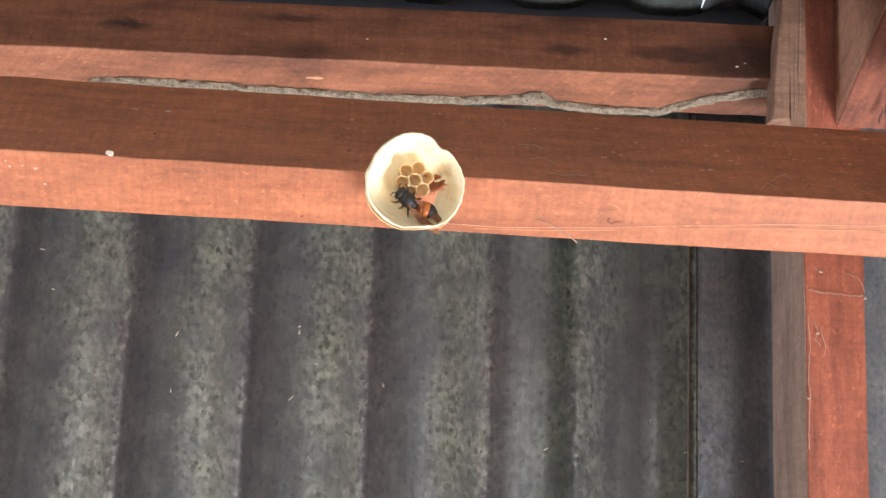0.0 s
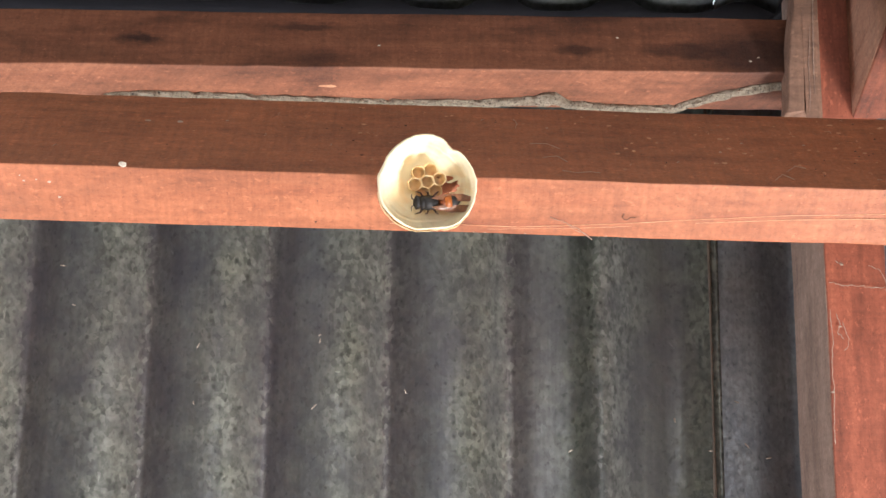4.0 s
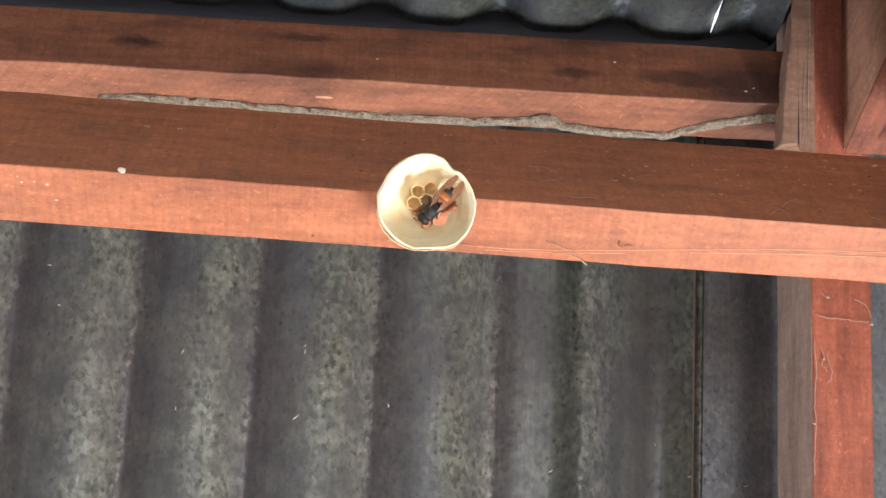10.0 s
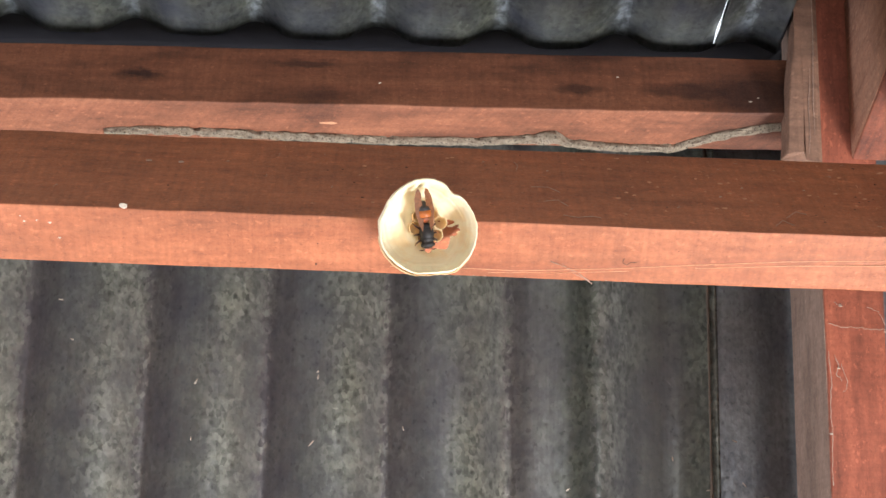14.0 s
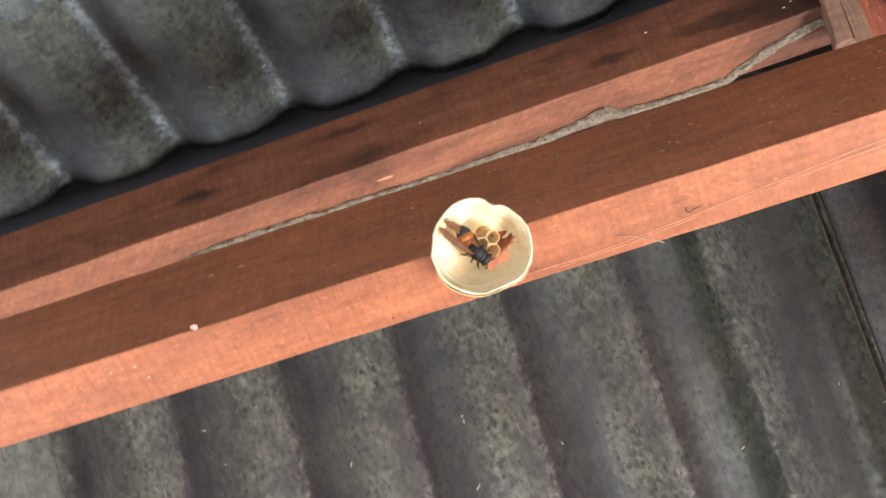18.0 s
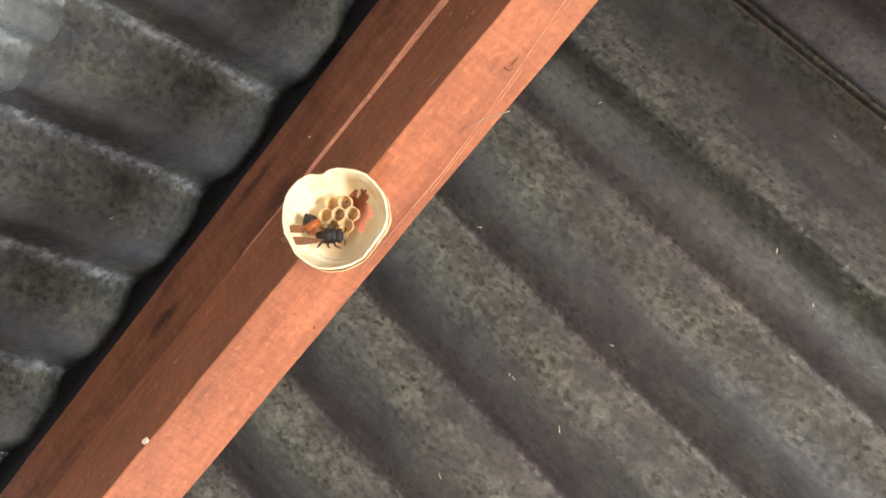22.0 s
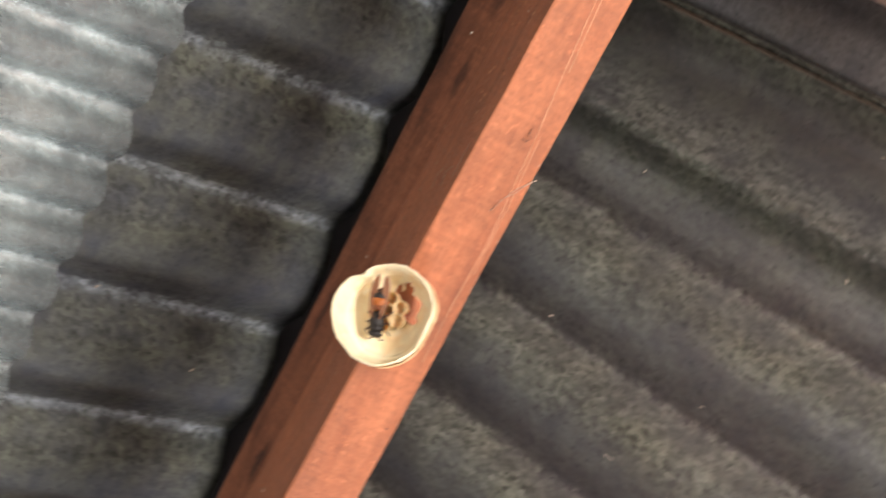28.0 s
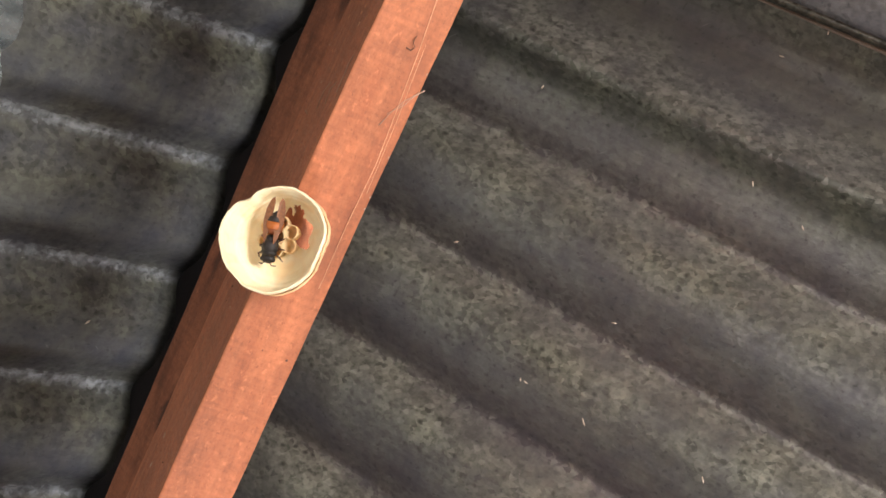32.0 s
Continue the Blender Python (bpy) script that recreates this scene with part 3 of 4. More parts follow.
tagged(rafter_b, "red-painted rafter with a rough bare brown side, butted under another rafter", "rafter", "rafters")
MB = FRAME_B @ LENGTHWAYS
UNDER_A = RIDGE + N_A * (OUT - 0.0006)
def taper(bm):
    """The rafter thins a little down the slope."""
    for v in bm.verts:
        if v.co.z > 0.05:
            v.co.z += 0.007 - 0.17 * min(max(v.co.x, -0.1), 0.2)


bm = block(bmesh.new(), -0.1, 1.8, -0.4215, -0.3857, -0.014, 0.0845, 0.001, 50, 0.0006, 15)
taper(bm)
core = part("timber", cut(bm, MB, UNDER_A, N_A), WOOD_RAFTER_DARK, rafter_b)
core.matrix_local = LENGTHWAYS
bm = block(bmesh.new(), -0.1, 1.8, -0.3856, -0.3850, -0.014, 0.0832, 0.0001, 50, 0.0007, 16)
taper(bm)
side = part("bare_side", cut(bm, MB, UNDER_A, N_A), WOOD_BARE, rafter_b, "rough bare brown timber face")
side.matrix_local = LENGTHWAYS


def packing_strip():
    """A split grey offcut under the steep rafter, past the ridge board's end, its outline and depth fitted to the
    camera's view; y runs up the rafter.
    """
    bm = bmesh.new()
    rows = []
    n = 26
    for k in range(n + 1):
        f = k / n
        up = f * 0.165
        left = 0.3430 + 0.0082 * f + 0.0170 * f * f + 0.0005 * noise.noise(Vector((f * 9, 0, 0)))
        split = 0.0009 * max(0, 1 - f * 5)
        mid = 0.3535
        low = 0.0 if k else 0.0012
        foot = -0.005 if k == 0 else 0.0
        z = 0.0006 * noise.noise(Vector((f * 5, 3, 0)))
        rows.append([bm.verts.new(p) for p in ((left, up + low, -0.0152), (left, up + low, -0.0008), (left + 0.0008, up, z), (mid - 0.004, up + low, z + 0.0004), (mid - split, up + low, z), (mid, up + low, -2.0 * split), (mid + split * 0.5, up + foot * 0.6, z), (0.3610, up + foot, z), (0.3634, up + foot, -0.0014), (0.3640, up + foot, -0.0152))])
    m = len(rows[0])
    for a, c in zip(rows, rows[1:]):
        for k in range(m):
            bm.faces.new((a[k], a[(k + 1) % m], c[(k + 1) % m], c[k]))
    bm.faces.new(rows[0][::-1])
    bm.faces.new(rows[-1])
    bmesh.ops.recalc_face_normals(bm, faces=list(bm.faces))
    return bm


strip_foot = Vector((0, 0.0612, 0.1706 + H))
wedge = tagged(empty("timber_strip"), "split brown timber strip nailed beside the ridge board's end", "timber strip")
part("body", packing_strip(), WOOD_STRIP, wedge)
for x0, u0, u1, r in ((0.3556, 0.0, 0.052, 0.0003), (0.3590, 0.01, 0.12, 0.0003)):
    part("splinter", tube(bmesh.new(), [(x0 + 0.0018 * f + 0.0004 * math.sin(9 * f + x0 * 900), u0 + (u1 - u0) * f, 0.0004) for f in (0, 0.2, 0.4, 0.6, 0.8, 1.0)], [r * 0.3, r, r * 0.8, r, r * 0.7, r * 0.2], 5), WOOD_GREY, wedge, "raised splinter of the grain")
wedge.matrix_world = Matrix.Translation(strip_foot) @ Matrix((Vector((1, 0, 0)), -SLOPE_A, Vector((1, 0, 0)).cross(-SLOPE_A))).transposed().to_4x4()


# ---- unseen shed added round the place, with openings for the lamps ----
def slab(name, corners, thick, mat, label, category):
    """A wall or floor from its outline, thickened along its normal."""
    bm = bmesh.new()
    f = bm.faces.new([bm.verts.new(c) for c in corners])
    bm.normal_update()
    got = bmesh.ops.extrude_face_region(bm, geom=[f])
    for v in got["geom"]:
        if isinstance(v, bmesh.types.BMVert):
            v.co += f.normal * -thick
    bmesh.ops.recalc_face_normals(bm, faces=list(bm.faces))
    return tagged(part(name, bm, mat), label, category, kind="structure")


YN, YS, XW, XE = 1.16, -1.66, -1.3, 1.42


def roof_z(y):
    return H + 0.2844 - ((y - 0.0895) * 0.7553 / 0.6554 if y > 0.0895 else (0.0895 - y) * 0.4562 / 0.8899)


OPENING_TOP = 1.5
for side_name, x, th, d0, d1 in (("west", XW, 0.1, 0.3, 1.08), ("east", XE, -0.1, 0.1, 0.9)):
    for nm, pts in (
        ("south", [(YS, 0), (d0, 0), (d0, roof_z(d0)), *([(0.0895, roof_z(0.0895))] if d0 > 0.0895 else []), (YS, roof_z(YS))]),
        ("north", [(d1, 0), (YN, 0), (YN, roof_z(YN)), (d1, roof_z(d1))]),
        ("head", [(d0 + 0.004, OPENING_TOP), (d1 - 0.004, OPENING_TOP), (d1 - 0.004, roof_z(d1)), *([(0.0895, roof_z(0.0895))] if d0 < 0.0895 else []), (d0 + 0.004, roof_z(d0))]),
    ):
        slab("wall_%s_%s" % (side_name, nm), [(x, y, z) for y, z in pts], th, WALLING, "unseen plain dark gable wall added round the place", "wall")
ZN, ZS = roof_z(YN), roof_z(YS)
for nm, y, pts in (
    ("wall_north", YN, [(XW, 0), (XE, 0), (XE, ZN), (XW, ZN)]),
    ("wall_south_sill", YS, [(XW, 0), (XE, 0), (XE, 0.25), (XW, 0.25)]),
    ("wall_south_west", YS, [(XW, 0.254), (-0.5, 0.254), (-0.5, ZS), (XW, ZS)]),
    ("wall_south_east", YS, [(1.0, 0.254), (XE, 0.254), (XE, ZS), (1.0, ZS)]),
    ("wall_south_head", YS, [(-0.496, 1.6), (0.996, 1.6), (0.996, ZS), (-0.496, ZS)]),
):
    slab(nm, [(px, y, pz) for px, pz in pts], 0.1 if y < 0 else -0.1, WALLING, "unseen plain dark wall added round the place", "wall")
slab("floor", [(XW, YS, 0.0), (XE, YS, 0.0), (XE, YN, 0.0), (XW, YN, 0.0)], 0.1, CONCRETE, "worn grey concrete floor", "floor")
slab("ground", [(-300, -300, -0.11), (300, -300, -0.11), (300, 300, -0.11), (-300, 300, -0.11)], 0.5, SOIL, "bare sunlit earth around the shed", "ground")
# covers added past the sheets, against the sky; black for the gap's shade
for nm, fr, xa, xb, s1, lift in (("roof_cover", FRAME_A, XW - 0.1, XE + 0.1, 1.75, 0.06), ("roof_cover", FRAME_B, XW - 0.1, XE + 0.1, 2.1, -0.085)):
    c = [fr @ Vector((xa, -0.11, lift)), fr @ Vector((xb, -0.11, lift)), fr @ Vector((xb, s1, lift)), fr @ Vector((xa, s1, lift))]
    up = (c[1] - c[0]).cross(c[2] - c[0]).z > 0
    slab(nm, c, -0.01 if up else 0.01, COVER_BLACK, "added black cover over the roof sheets", "roof")

# ---- the nest ----
NEST_AXIS = Vector((0.1604, -0.5613, -0.8119))
EX = Vector((0.9871, 0.0912, 0.1319))
EY = NEST_AXIS.cross(EX)
NEST_FRAME = Matrix.Translation((0.1364, -0.0066, H - 0.0157)) @ Matrix((EX, EY, NEST_AXIS)).transposed().to_4x4()


def nest_radius(a, h):
    """The bell's radius round its axis, h metres behind the rim; the lip folds in at one place."""
    f = 1 + 0.035 * noise.noise(Vector((math.cos(a) * 1.9, math.sin(a) * 1.9, h * 40))) + 0.014 * noise.noise(Vector((math.cos(a) * 7, math.sin(a) * 7, h * 90)))
    f += 0.05 * math.cos(a + 0.8) + 0.03 * math.cos(2 * a + 1.9)
    for mid, wide, amount in ((-1.45, 0.75, -0.12), (-2.85, 0.6, 0.055), (0.75, 0.6, -0.04)):
        f += amount * math.exp(-((((a - mid + math.pi) % (2 * math.pi)) - math.pi) / wide) ** 2)
    near = ((a - 1.0 + math.pi) % (2 * math.pi)) - math.pi
    fold = math.exp(-(near / 0.17) ** 2)
    near = ((a - 2.80 + math.pi) % (2 * math.pi)) - math.pi
    fold += 0.28 * math.exp(-(near / 0.16) ** 2)
    f += 0.007 * noise.noise(Vector((math.cos(a) * 17, math.sin(a) * 17, h * 60))) + 0.0022 * math.sin(h * 2400 + 5 * noise.noise(Vector((math.cos(a), math.sin(a), 2))))
    return f * (1 - 0.10 * fold * math.exp(-h / 0.007)) * (1 + 0.012 * math.sin(9 * a) * noise.noise(Vector((a * 2, h * 300, 4))))


def nest_shell(bm, wall=0.0005):
    """A small shallow bell of paper, open below, with a torn hole through its back."""
    prof = [(0.0217, 0.0), (0.0221, 0.0012), (0.0219, 0.004), (0.0211, 0.0075), (0.0196, 0.0108), (0.0172, 0.0138), (0.0142, 0.0160), (0.011, 0.0174), (0.008, 0.0182), (0.0045, 0.0187), (0.0012, 0.0188)]
    fine = []
    for (ra, ha), (rb, hb) in zip(prof, prof[1:]):
        n = 7 if ha > 0.009 else 4
        fine += [(ra + (rb - ra) * k / n, ha + (hb - ha) * k / n) for k in range(n)]
    prof = fine + [prof[-1]]
    seg = 220
    sheets = []
    for inner in (0, 1):
        rows = []
        for j, (r, h) in enumerate(prof):
            row = []
            for k in range(seg):
                a = 2 * math.pi * k / seg
                rr = r * nest_radius(a, h) - (wall * min(1, r / 0.01) if inner else 0)
                lip = 0.0009 * noise.noise(Vector((math.cos(a) * 3, math.sin(a) * 3, 7))) + 0.0012 * math.cos(a - 2.2)
                z = -h + lip * max(0, 1 - h / 0.01) + (wall if inner and h > 0.012 else 0)
                row.append(bm.verts.new((rr * math.cos(a), rr * math.sin(a), z)))
            rows.append(row)
        sheets.append(rows)

    def torn(r, a):
        x, y = r * math.cos(a) - 0.0084, r * math.sin(a) + 0.0042
        u, v = x * 0.77 + y * 0.64, -x * 0.64 + y * 0.77
        edge = 0.86 + 0.3 * math.cos(u * 700) * (v < 0) + 0.75 * noise.noise(Vector((x * 330, y * 330, 3))) + 0.22 * noise.noise(Vector((x * 900, y * 900, 8)))
        return (u / 0.0088) ** 2 + (v / 0.0047) ** 2 < edge

    for inner, rows in enumerate(sheets):
        for j in range(len(prof) - 1):
            for k in range(seg):
                rm = (prof[j][0] + prof[j + 1][0]) / 2
                if prof[j][1] > 0.009 and torn(rm, 2 * math.pi * (k + 0.5) / seg):
                    continue
                q = (rows[j][k], rows[j + 1][k], rows[j + 1][(k + 1) % seg], rows[j][(k + 1) % seg])
                bm.faces.new(q[::-1] if inner else q)
    for k in range(seg):
        bm.faces.new((sheets[0][0][k], sheets[0][0][(k + 1) % seg], sheets[1][0][(k + 1) % seg], sheets[1][0][k]))
    loose = [v for v in bm.verts if not v.link_faces]
    bmesh.ops.delete(bm, geom=loose, context="VERTS")
    return bm


nest = empty("hornet_nest", NEST_FRAME)
tagged(nest, "small cream paper hornet nest hanging open under the beam", "nest")
part("envelope", nest_shell(bmesh.new()), PAPER, nest, smooth=True)


def outer_layer(bm, a0=-2.95, a1=-0.25, n=70):
    """A second, shorter sheet of paper begun round the lower side of the bell, thin at its ends."""
    rows = []
    for k in range(n + 1):
        f = k / n
        a = a0 + (a1 - a0) * f
        body = min(1, 6 * f, 6 * (1 - f))
        row = []
        for r, h in ((0.0224, 0.0030), (0.0226, 0.0045), (0.0222, 0.0070), (0.0211, 0.0100), (0.0188, 0.0132)):
            rr = r * nest_radius(a, h) + 0.0004 * body + 0.0003 * noise.noise(Vector((a * 9, h * 300, 1))) - 0.0006 * (1 - body)
            row.append((rr * math.cos(a), rr * math.sin(a), -h - 0.0008 * noise.noise(Vector((a * 5, 0, 6)))))
        rows.append(row)
    outer = [[bm.verts.new(p) for p in row] for row in rows]
    inner = [[bm.verts.new((p[0] * 0.985, p[1] * 0.985, p[2] - 0.0001)) for p in row] for row in rows]
    m = len(rows[0])
    for k in range(n):
        for j in range(m - 1):
            bm.faces.new((outer[k][j], outer[k + 1][j], outer[k + 1][j + 1], outer[k][j + 1]))
            bm.faces.new((inner[k][j], inner[k][j + 1], inner[k + 1][j + 1], inner[k + 1][j]))
        bm.faces.new((outer[k][0], inner[k][0], inner[k + 1][0], outer[k + 1][0]))
    bmesh.ops.recalc_face_normals(bm, faces=list(bm.faces))
    return bm


part("outer_layer", outer_layer(bmesh.new()), TAN_PAPER, nest, "tan strip of newer paper round the rim", smooth=True)


def cell(bm, deep, r=0.0033, wall=0.00035):
    """A rounded six-sided paper cell, open towards +z."""
    n = 18
    rings = []
    for rr, z in ((r * 0.8, 0), (r * 0.97, deep * 0.6), (r, deep), (r - wall, deep + 0.0002), (r * 0.93 - wall, deep * 0.6), (r * 0.6, 0.0016), (r * 0.3, 0.0010)):
        ring = []
        for k in range(n):
            a = 2 * math.pi * k / n
            six = math.cos(math.pi / 6) / math.cos((a % (math.pi / 3)) - math.pi / 6)
            q = rr * (0.45 * six + 0.55 * 0.95)
            ring.append(bm.verts.new((q * math.cos(a), q * math.sin(a), z + (0.0005 * math.sin(a * 2 + deep * 9000) if z >= deep else 0))))
        rings.append(ring)
    for a, b in zip(rings, rings[1:]):
        for k in range(n):
            bm.faces.new((a[k], a[(k + 1) % n], b[(k + 1) % n], b[k]))
    bm.faces.new(rings[0][::-1])
    bm.faces.new(rings[-1])
    return bm


comb = part("comb", tube(bmesh.new(), [(0.0026, 0.0005, -0.0188), (0.0024, 0.0003, -0.0160)], [0.0026, 0.0042], 10), CELL_PAPER, nest, "short paper stalk of the comb")
TURN = 14.0
for ca, cb, dp in ((0, 0, 0.0078), (1, 0, 0.0072), (0, 1, 0.0070), (1, 1, 0.0062), (-1, 0, 0.0066), (0, -1, 0.0070), (-1, -1, 0.0056)):
    cxx, cyy = (ca - 0.5 * cb) * 0.0057, cb * 0.0049
    co, si = math.cos(radians(TURN)), math.sin(radians(TURN))
    c = part("cell", cell(bmesh.new(), dp), CELL_PAPER, comb, smooth=True)
    c.matrix_local = pose(0.0015 + cxx * co - cyy * si, 0.0010 + cxx * si + cyy * co, -0.0172, 0, 0, 30 + TURN)


# ---- the hornet ----
def build_hornet():
    """Head towards +x, back towards -z, feet up on the comb; the origin lies in the thorax."""
    w = empty("hornet")
    tagged(w, "black hornet with an orange-banded abdomen and amber wings on its nest", "hornet")
    bm = ball(bmesh.new(), (0, 0, 0), (0.0039, 0.0035, 0.0033), 16, 10)
    ball(bm, (-0.0028, 0, 0.0002), (0.0022, 0.0028, 0.0026), 12, 8)
    ball(bm, (0.0024, 0, 0.0), (0.0022, 0.0033, 0.0028), 12, 8)
    part("thorax", bm, BLACK, w, smooth=True)
    head = part("head", ball(bmesh.new(), (0.0048, 0, 0.0004), (0.0020, 0.0031, 0.0024)), BLACK, w, smooth=True)
    for s in (-1, 1):
        part("eye", ball(bmesh.new(), (0.0052, s * 0.0024, 0), (0.0009, 0.0008, 0.0014), 8, 6), BLACK, head, smooth=True)
        part("antenna", tube(bmesh.new(), [(0.0062, s * 0.0008, 0.0004), (0.0074, s * 0.0020, 0.0006), (0.0072, s * 0.0036, 0.0016)], 0.00026, 5), BROWN, head)
    abdomen = empty("abdomen")
    abdomen.parent = w
    abdomen.location = (-0.0042, 0, 0.0003)
    part("waist", tube(bmesh.new(), [(0.0012, 0, 0), (-0.0012, 0, 0)], 0.0008, 8), BLACK, abdomen, smooth=True)
    for nm, mt, xs in (("front_band", RED_BROWN, ((-0.0006, 0.0011), (-0.0014, 0.0022), (-0.0024, 0.0028), (-0.0032, 0.0030))), ("orange_band", ORANGE, ((-0.0032, 0.00302), (-0.0046, 0.0032), (-0.0062, 0.0030))), ("black_tip", BLACK, ((-0.0062, 0.0030), (-0.0078, 0.0025), (-0.0092, 0.0016), (-0.0102, 0.0006), (-0.0106, 0.0001)))):
        part(nm, tube(bmesh.new(), [(x, 0, 0) for x, _ in xs], [r * 1.18 for _, r in xs], 14), mt, abdomen, smooth=True)
    for s in (-1, 1):
        bm = bmesh.new()
        outline = [(0, 0), (-0.003, 0.0014), (-0.009, 0.0026), (-0.0145, 0.0026), (-0.0182, 0.0016), (-0.0193, 0.0004), (-0.0172, -0.0005), (-0.009, -0.0008), (-0.003, -0.0005)]
        rows = []
        for lift in (-0.00005, 0.00005):
            rows.append([bm.verts.new((x, s * y, lift + 0.0012 * (x / 0.0168) ** 2 - 0.10 * abs(y))) for x, y in outline])
        lo, hi = rows
        bm.faces.new(lo)
        bm.faces.new(hi[::-1])
        for k in range(len(lo)):
            bm.faces.new((lo[k], hi[k], hi[(k + 1) % len(lo)], lo[(k + 1) % len(lo)]))
        bmesh.ops.recalc_face_normals(bm, faces=list(bm.faces))
        wing = part("wing", bm, WING, w, "folded translucent amber wing")
        wing.matrix_local = pose(-0.0008, s * 0.0019, -0.0027, 14 * s, -3, s * 1)
        for k, (x0, dx) in enumerate(((0.0020, 0.0022), (0.0, 0.0002), (-0.0020, -0.0026))):
            knee = (x0 + dx * 0.7, s * 0.0044, 0.0004)
            foot = (x0 + dx * 1.15, s * 0.0048, 0.0038)
            part("leg", tube(bmesh.new(), [(x0, s * 0.0020, 0.0010), knee, foot, (foot[0] + dx * 0.2, s * 0.0050, 0.0046)], [0.00055, 0.00042, 0.00028, 0.0002], 6), BROWN, w)
    return w, abdomen


hornet, abdomen = build_hornet()

# ---- a glowing sliver laid along the lap of two sheets; no gap is cut ----
bm = bmesh.new()
tube(bm, [(0.3103, 0.061, 0.0016), (0.3100, 0.070, 0.0020), (0.3099, 0.078, 0.0020), (0.3100, 0.088, 0.0016), (0.3100, 0.120, 0.0014)], [0.0002, 0.0006, 0.0009, 0.0002, 0.0001], 6)
part("lap_glow", bm, GLOW, bpy.data.objects["roof_sheet.003"], "bright glowing sliver where the sheets lap", smooth=True)

# ---- dried mud tube of termites along the ridge board ----
mud = empty("termite_mud_tube", BOARD)
tagged(mud, "crooked dry grey mud tube along the ridge board", "mud tube")
way = [(-0.050, 0.0735), (-0.027, 0.0715), (0.021, 0.0725), (0.0815, 0.0735), (0.119, 0.0735), (0.1685, 0.0725), (0.205, 0.069), (0.2127, 0.067), (0.2214, 0.0715), (0.2517, 0.0735), (0.2849, 0.0725), (0.3005, 0.066), (0.3164, 0.061), (0.340, 0.0562), (0.3485, 0.0560)]
pts, rad = [], []
for (xa, ya), (xb, yb) in zip(way, way[1:]):
    n = max(2, int((xb - xa) / 0.0035))
    for k in range(n):
        x = xa + (xb - xa) * k / n
        y = ya + (yb - ya) * k / n
        pts.append((x, 1.286 * (y - 0.048) - 0.0062 * min(max((0.31 - x) / 0.3, 0), 1) + 0.0006 * noise.noise(Vector((x * 300, 0, 0))), -0.001 + 0.0005 * noise.noise(Vector((x * 200, 5, 0)))))
        rad.append(0.0027 + 0.0013 * noise.noise(Vector((x * 190, 9, 1))) + (0.002 * math.exp(-((x - 0.208) / 0.007) ** 2)))
bm = tube(bmesh.new(), pts, rad, 12)
for v in bm.verts:
    n = noise.noise(v.co * 330) * 0.0012 + noise.noise(v.co * 1100) * 0.0006
    v.co.y += n
    v.co.z += n + noise.noise(v.co * 700 + Vector((3, 1, 2))) * 0.0004
part("tube", bm, MUD, mud, smooth=False)
part("broken_bump", ball(bmesh.new(), (0.2085, 0.0242, -0.0017), (0.0065, 0.0034, 0.0026), 10, 7), MUD, mud)

# ---- marks on the timbers ----


def flake(parent, name, centre, size, mat, face, seed=0, label=""):
    """A small crust stuck to a face: an uneven thin cap. face: the axes along and across, and outwards."""
    u, v, n = (Vector(a) for a in face)
    bm = bmesh.new()
    c = Vector(centre)
    k = 9
    rim, top = [], []
    for i in range(k):
        a = 2 * math.pi * i / k
        r = 1 + 0.45 * noise.noise(Vector((math.cos(a) * 1.7 + seed, math.sin(a) * 1.7, seed * 3.1)))
        p = u * (size[0] * r * math.cos(a)) + v * (size[1] * r * math.sin(a))
        rim.append(bm.verts.new(c + p - n * 0.0003))
        top.append(bm.verts.new(c + p * 0.72 + n * size[2]))
    for i in range(k):
        bm.faces.new((rim[i], rim[(i + 1) % k], top[(i + 1) % k], top[i]))
    bm.faces.new(top)
    bmesh.ops.recalc_face_normals(bm, faces=list(bm.faces))
    ob = part(name, bm, mat, parent, label)
    if parent is None:
        ob.matrix_world = Matrix.Translation((0, 0, H))
    return ob


BELOW = ((1, 0, 0), (0, 1, 0), (0, 0, -1))
FRONT = ((1, 0, 0), (0, LEAN, 1), (0, -1, LEAN))


def on_front(x, z, off=0.0):
    """A point on the beam's leaning front; z as on an upright face 64 mm tall."""
    z *= BEAM_TALL / 0.0638
    return (x, LEAN * z - off, z)


flake(beam, "dropping", (0.0000, -0.0009, 0.0007), (0.0021, 0.0013, 0.0010), WHITE, ((1, 0, 0), (0, 0.7, -0.7), (0, -0.7, -0.7)), 4, "dry white dropping on the arris")
for n, (x, y, r) in enumerate(((-0.0443, 0.0088, 0.0010), (-0.0388, 0.0080, 0.0008), (-0.0330, 0.0091, 0.0014), (-0.0294, 0.0172, 0.0011), (-0.0460, 0.0060, 0.0006))):
    flake(beam, "pale_fleck", (x, y, 0), (r * 0.7, r * 0.4, 0.0003), WHITE, BELOW, n)
for n, (x, z, r) in enumerate(((-0.0513, 0.0579, 0.0013), (-0.0560, 0.0471, 0.0009), (0.0033, 0.0405, 0.0017), (0.0186, 0.0405, 0.0018), (0.0406, 0.0424, 0.0011), (0.1943, 0.0450, 0.0008), (0.2871, 0.0363, 0.0008), (0.3171, 0.0362, 0.0009), (0.2750, 0.0280, 0.0007), (0.0860, 0.0520, 0.0005))):
    flake(beam, "pale_fleck", on_front(x, z), (r, r * 0.6, 0.0003), DULL_SILK, FRONT, n + 20)
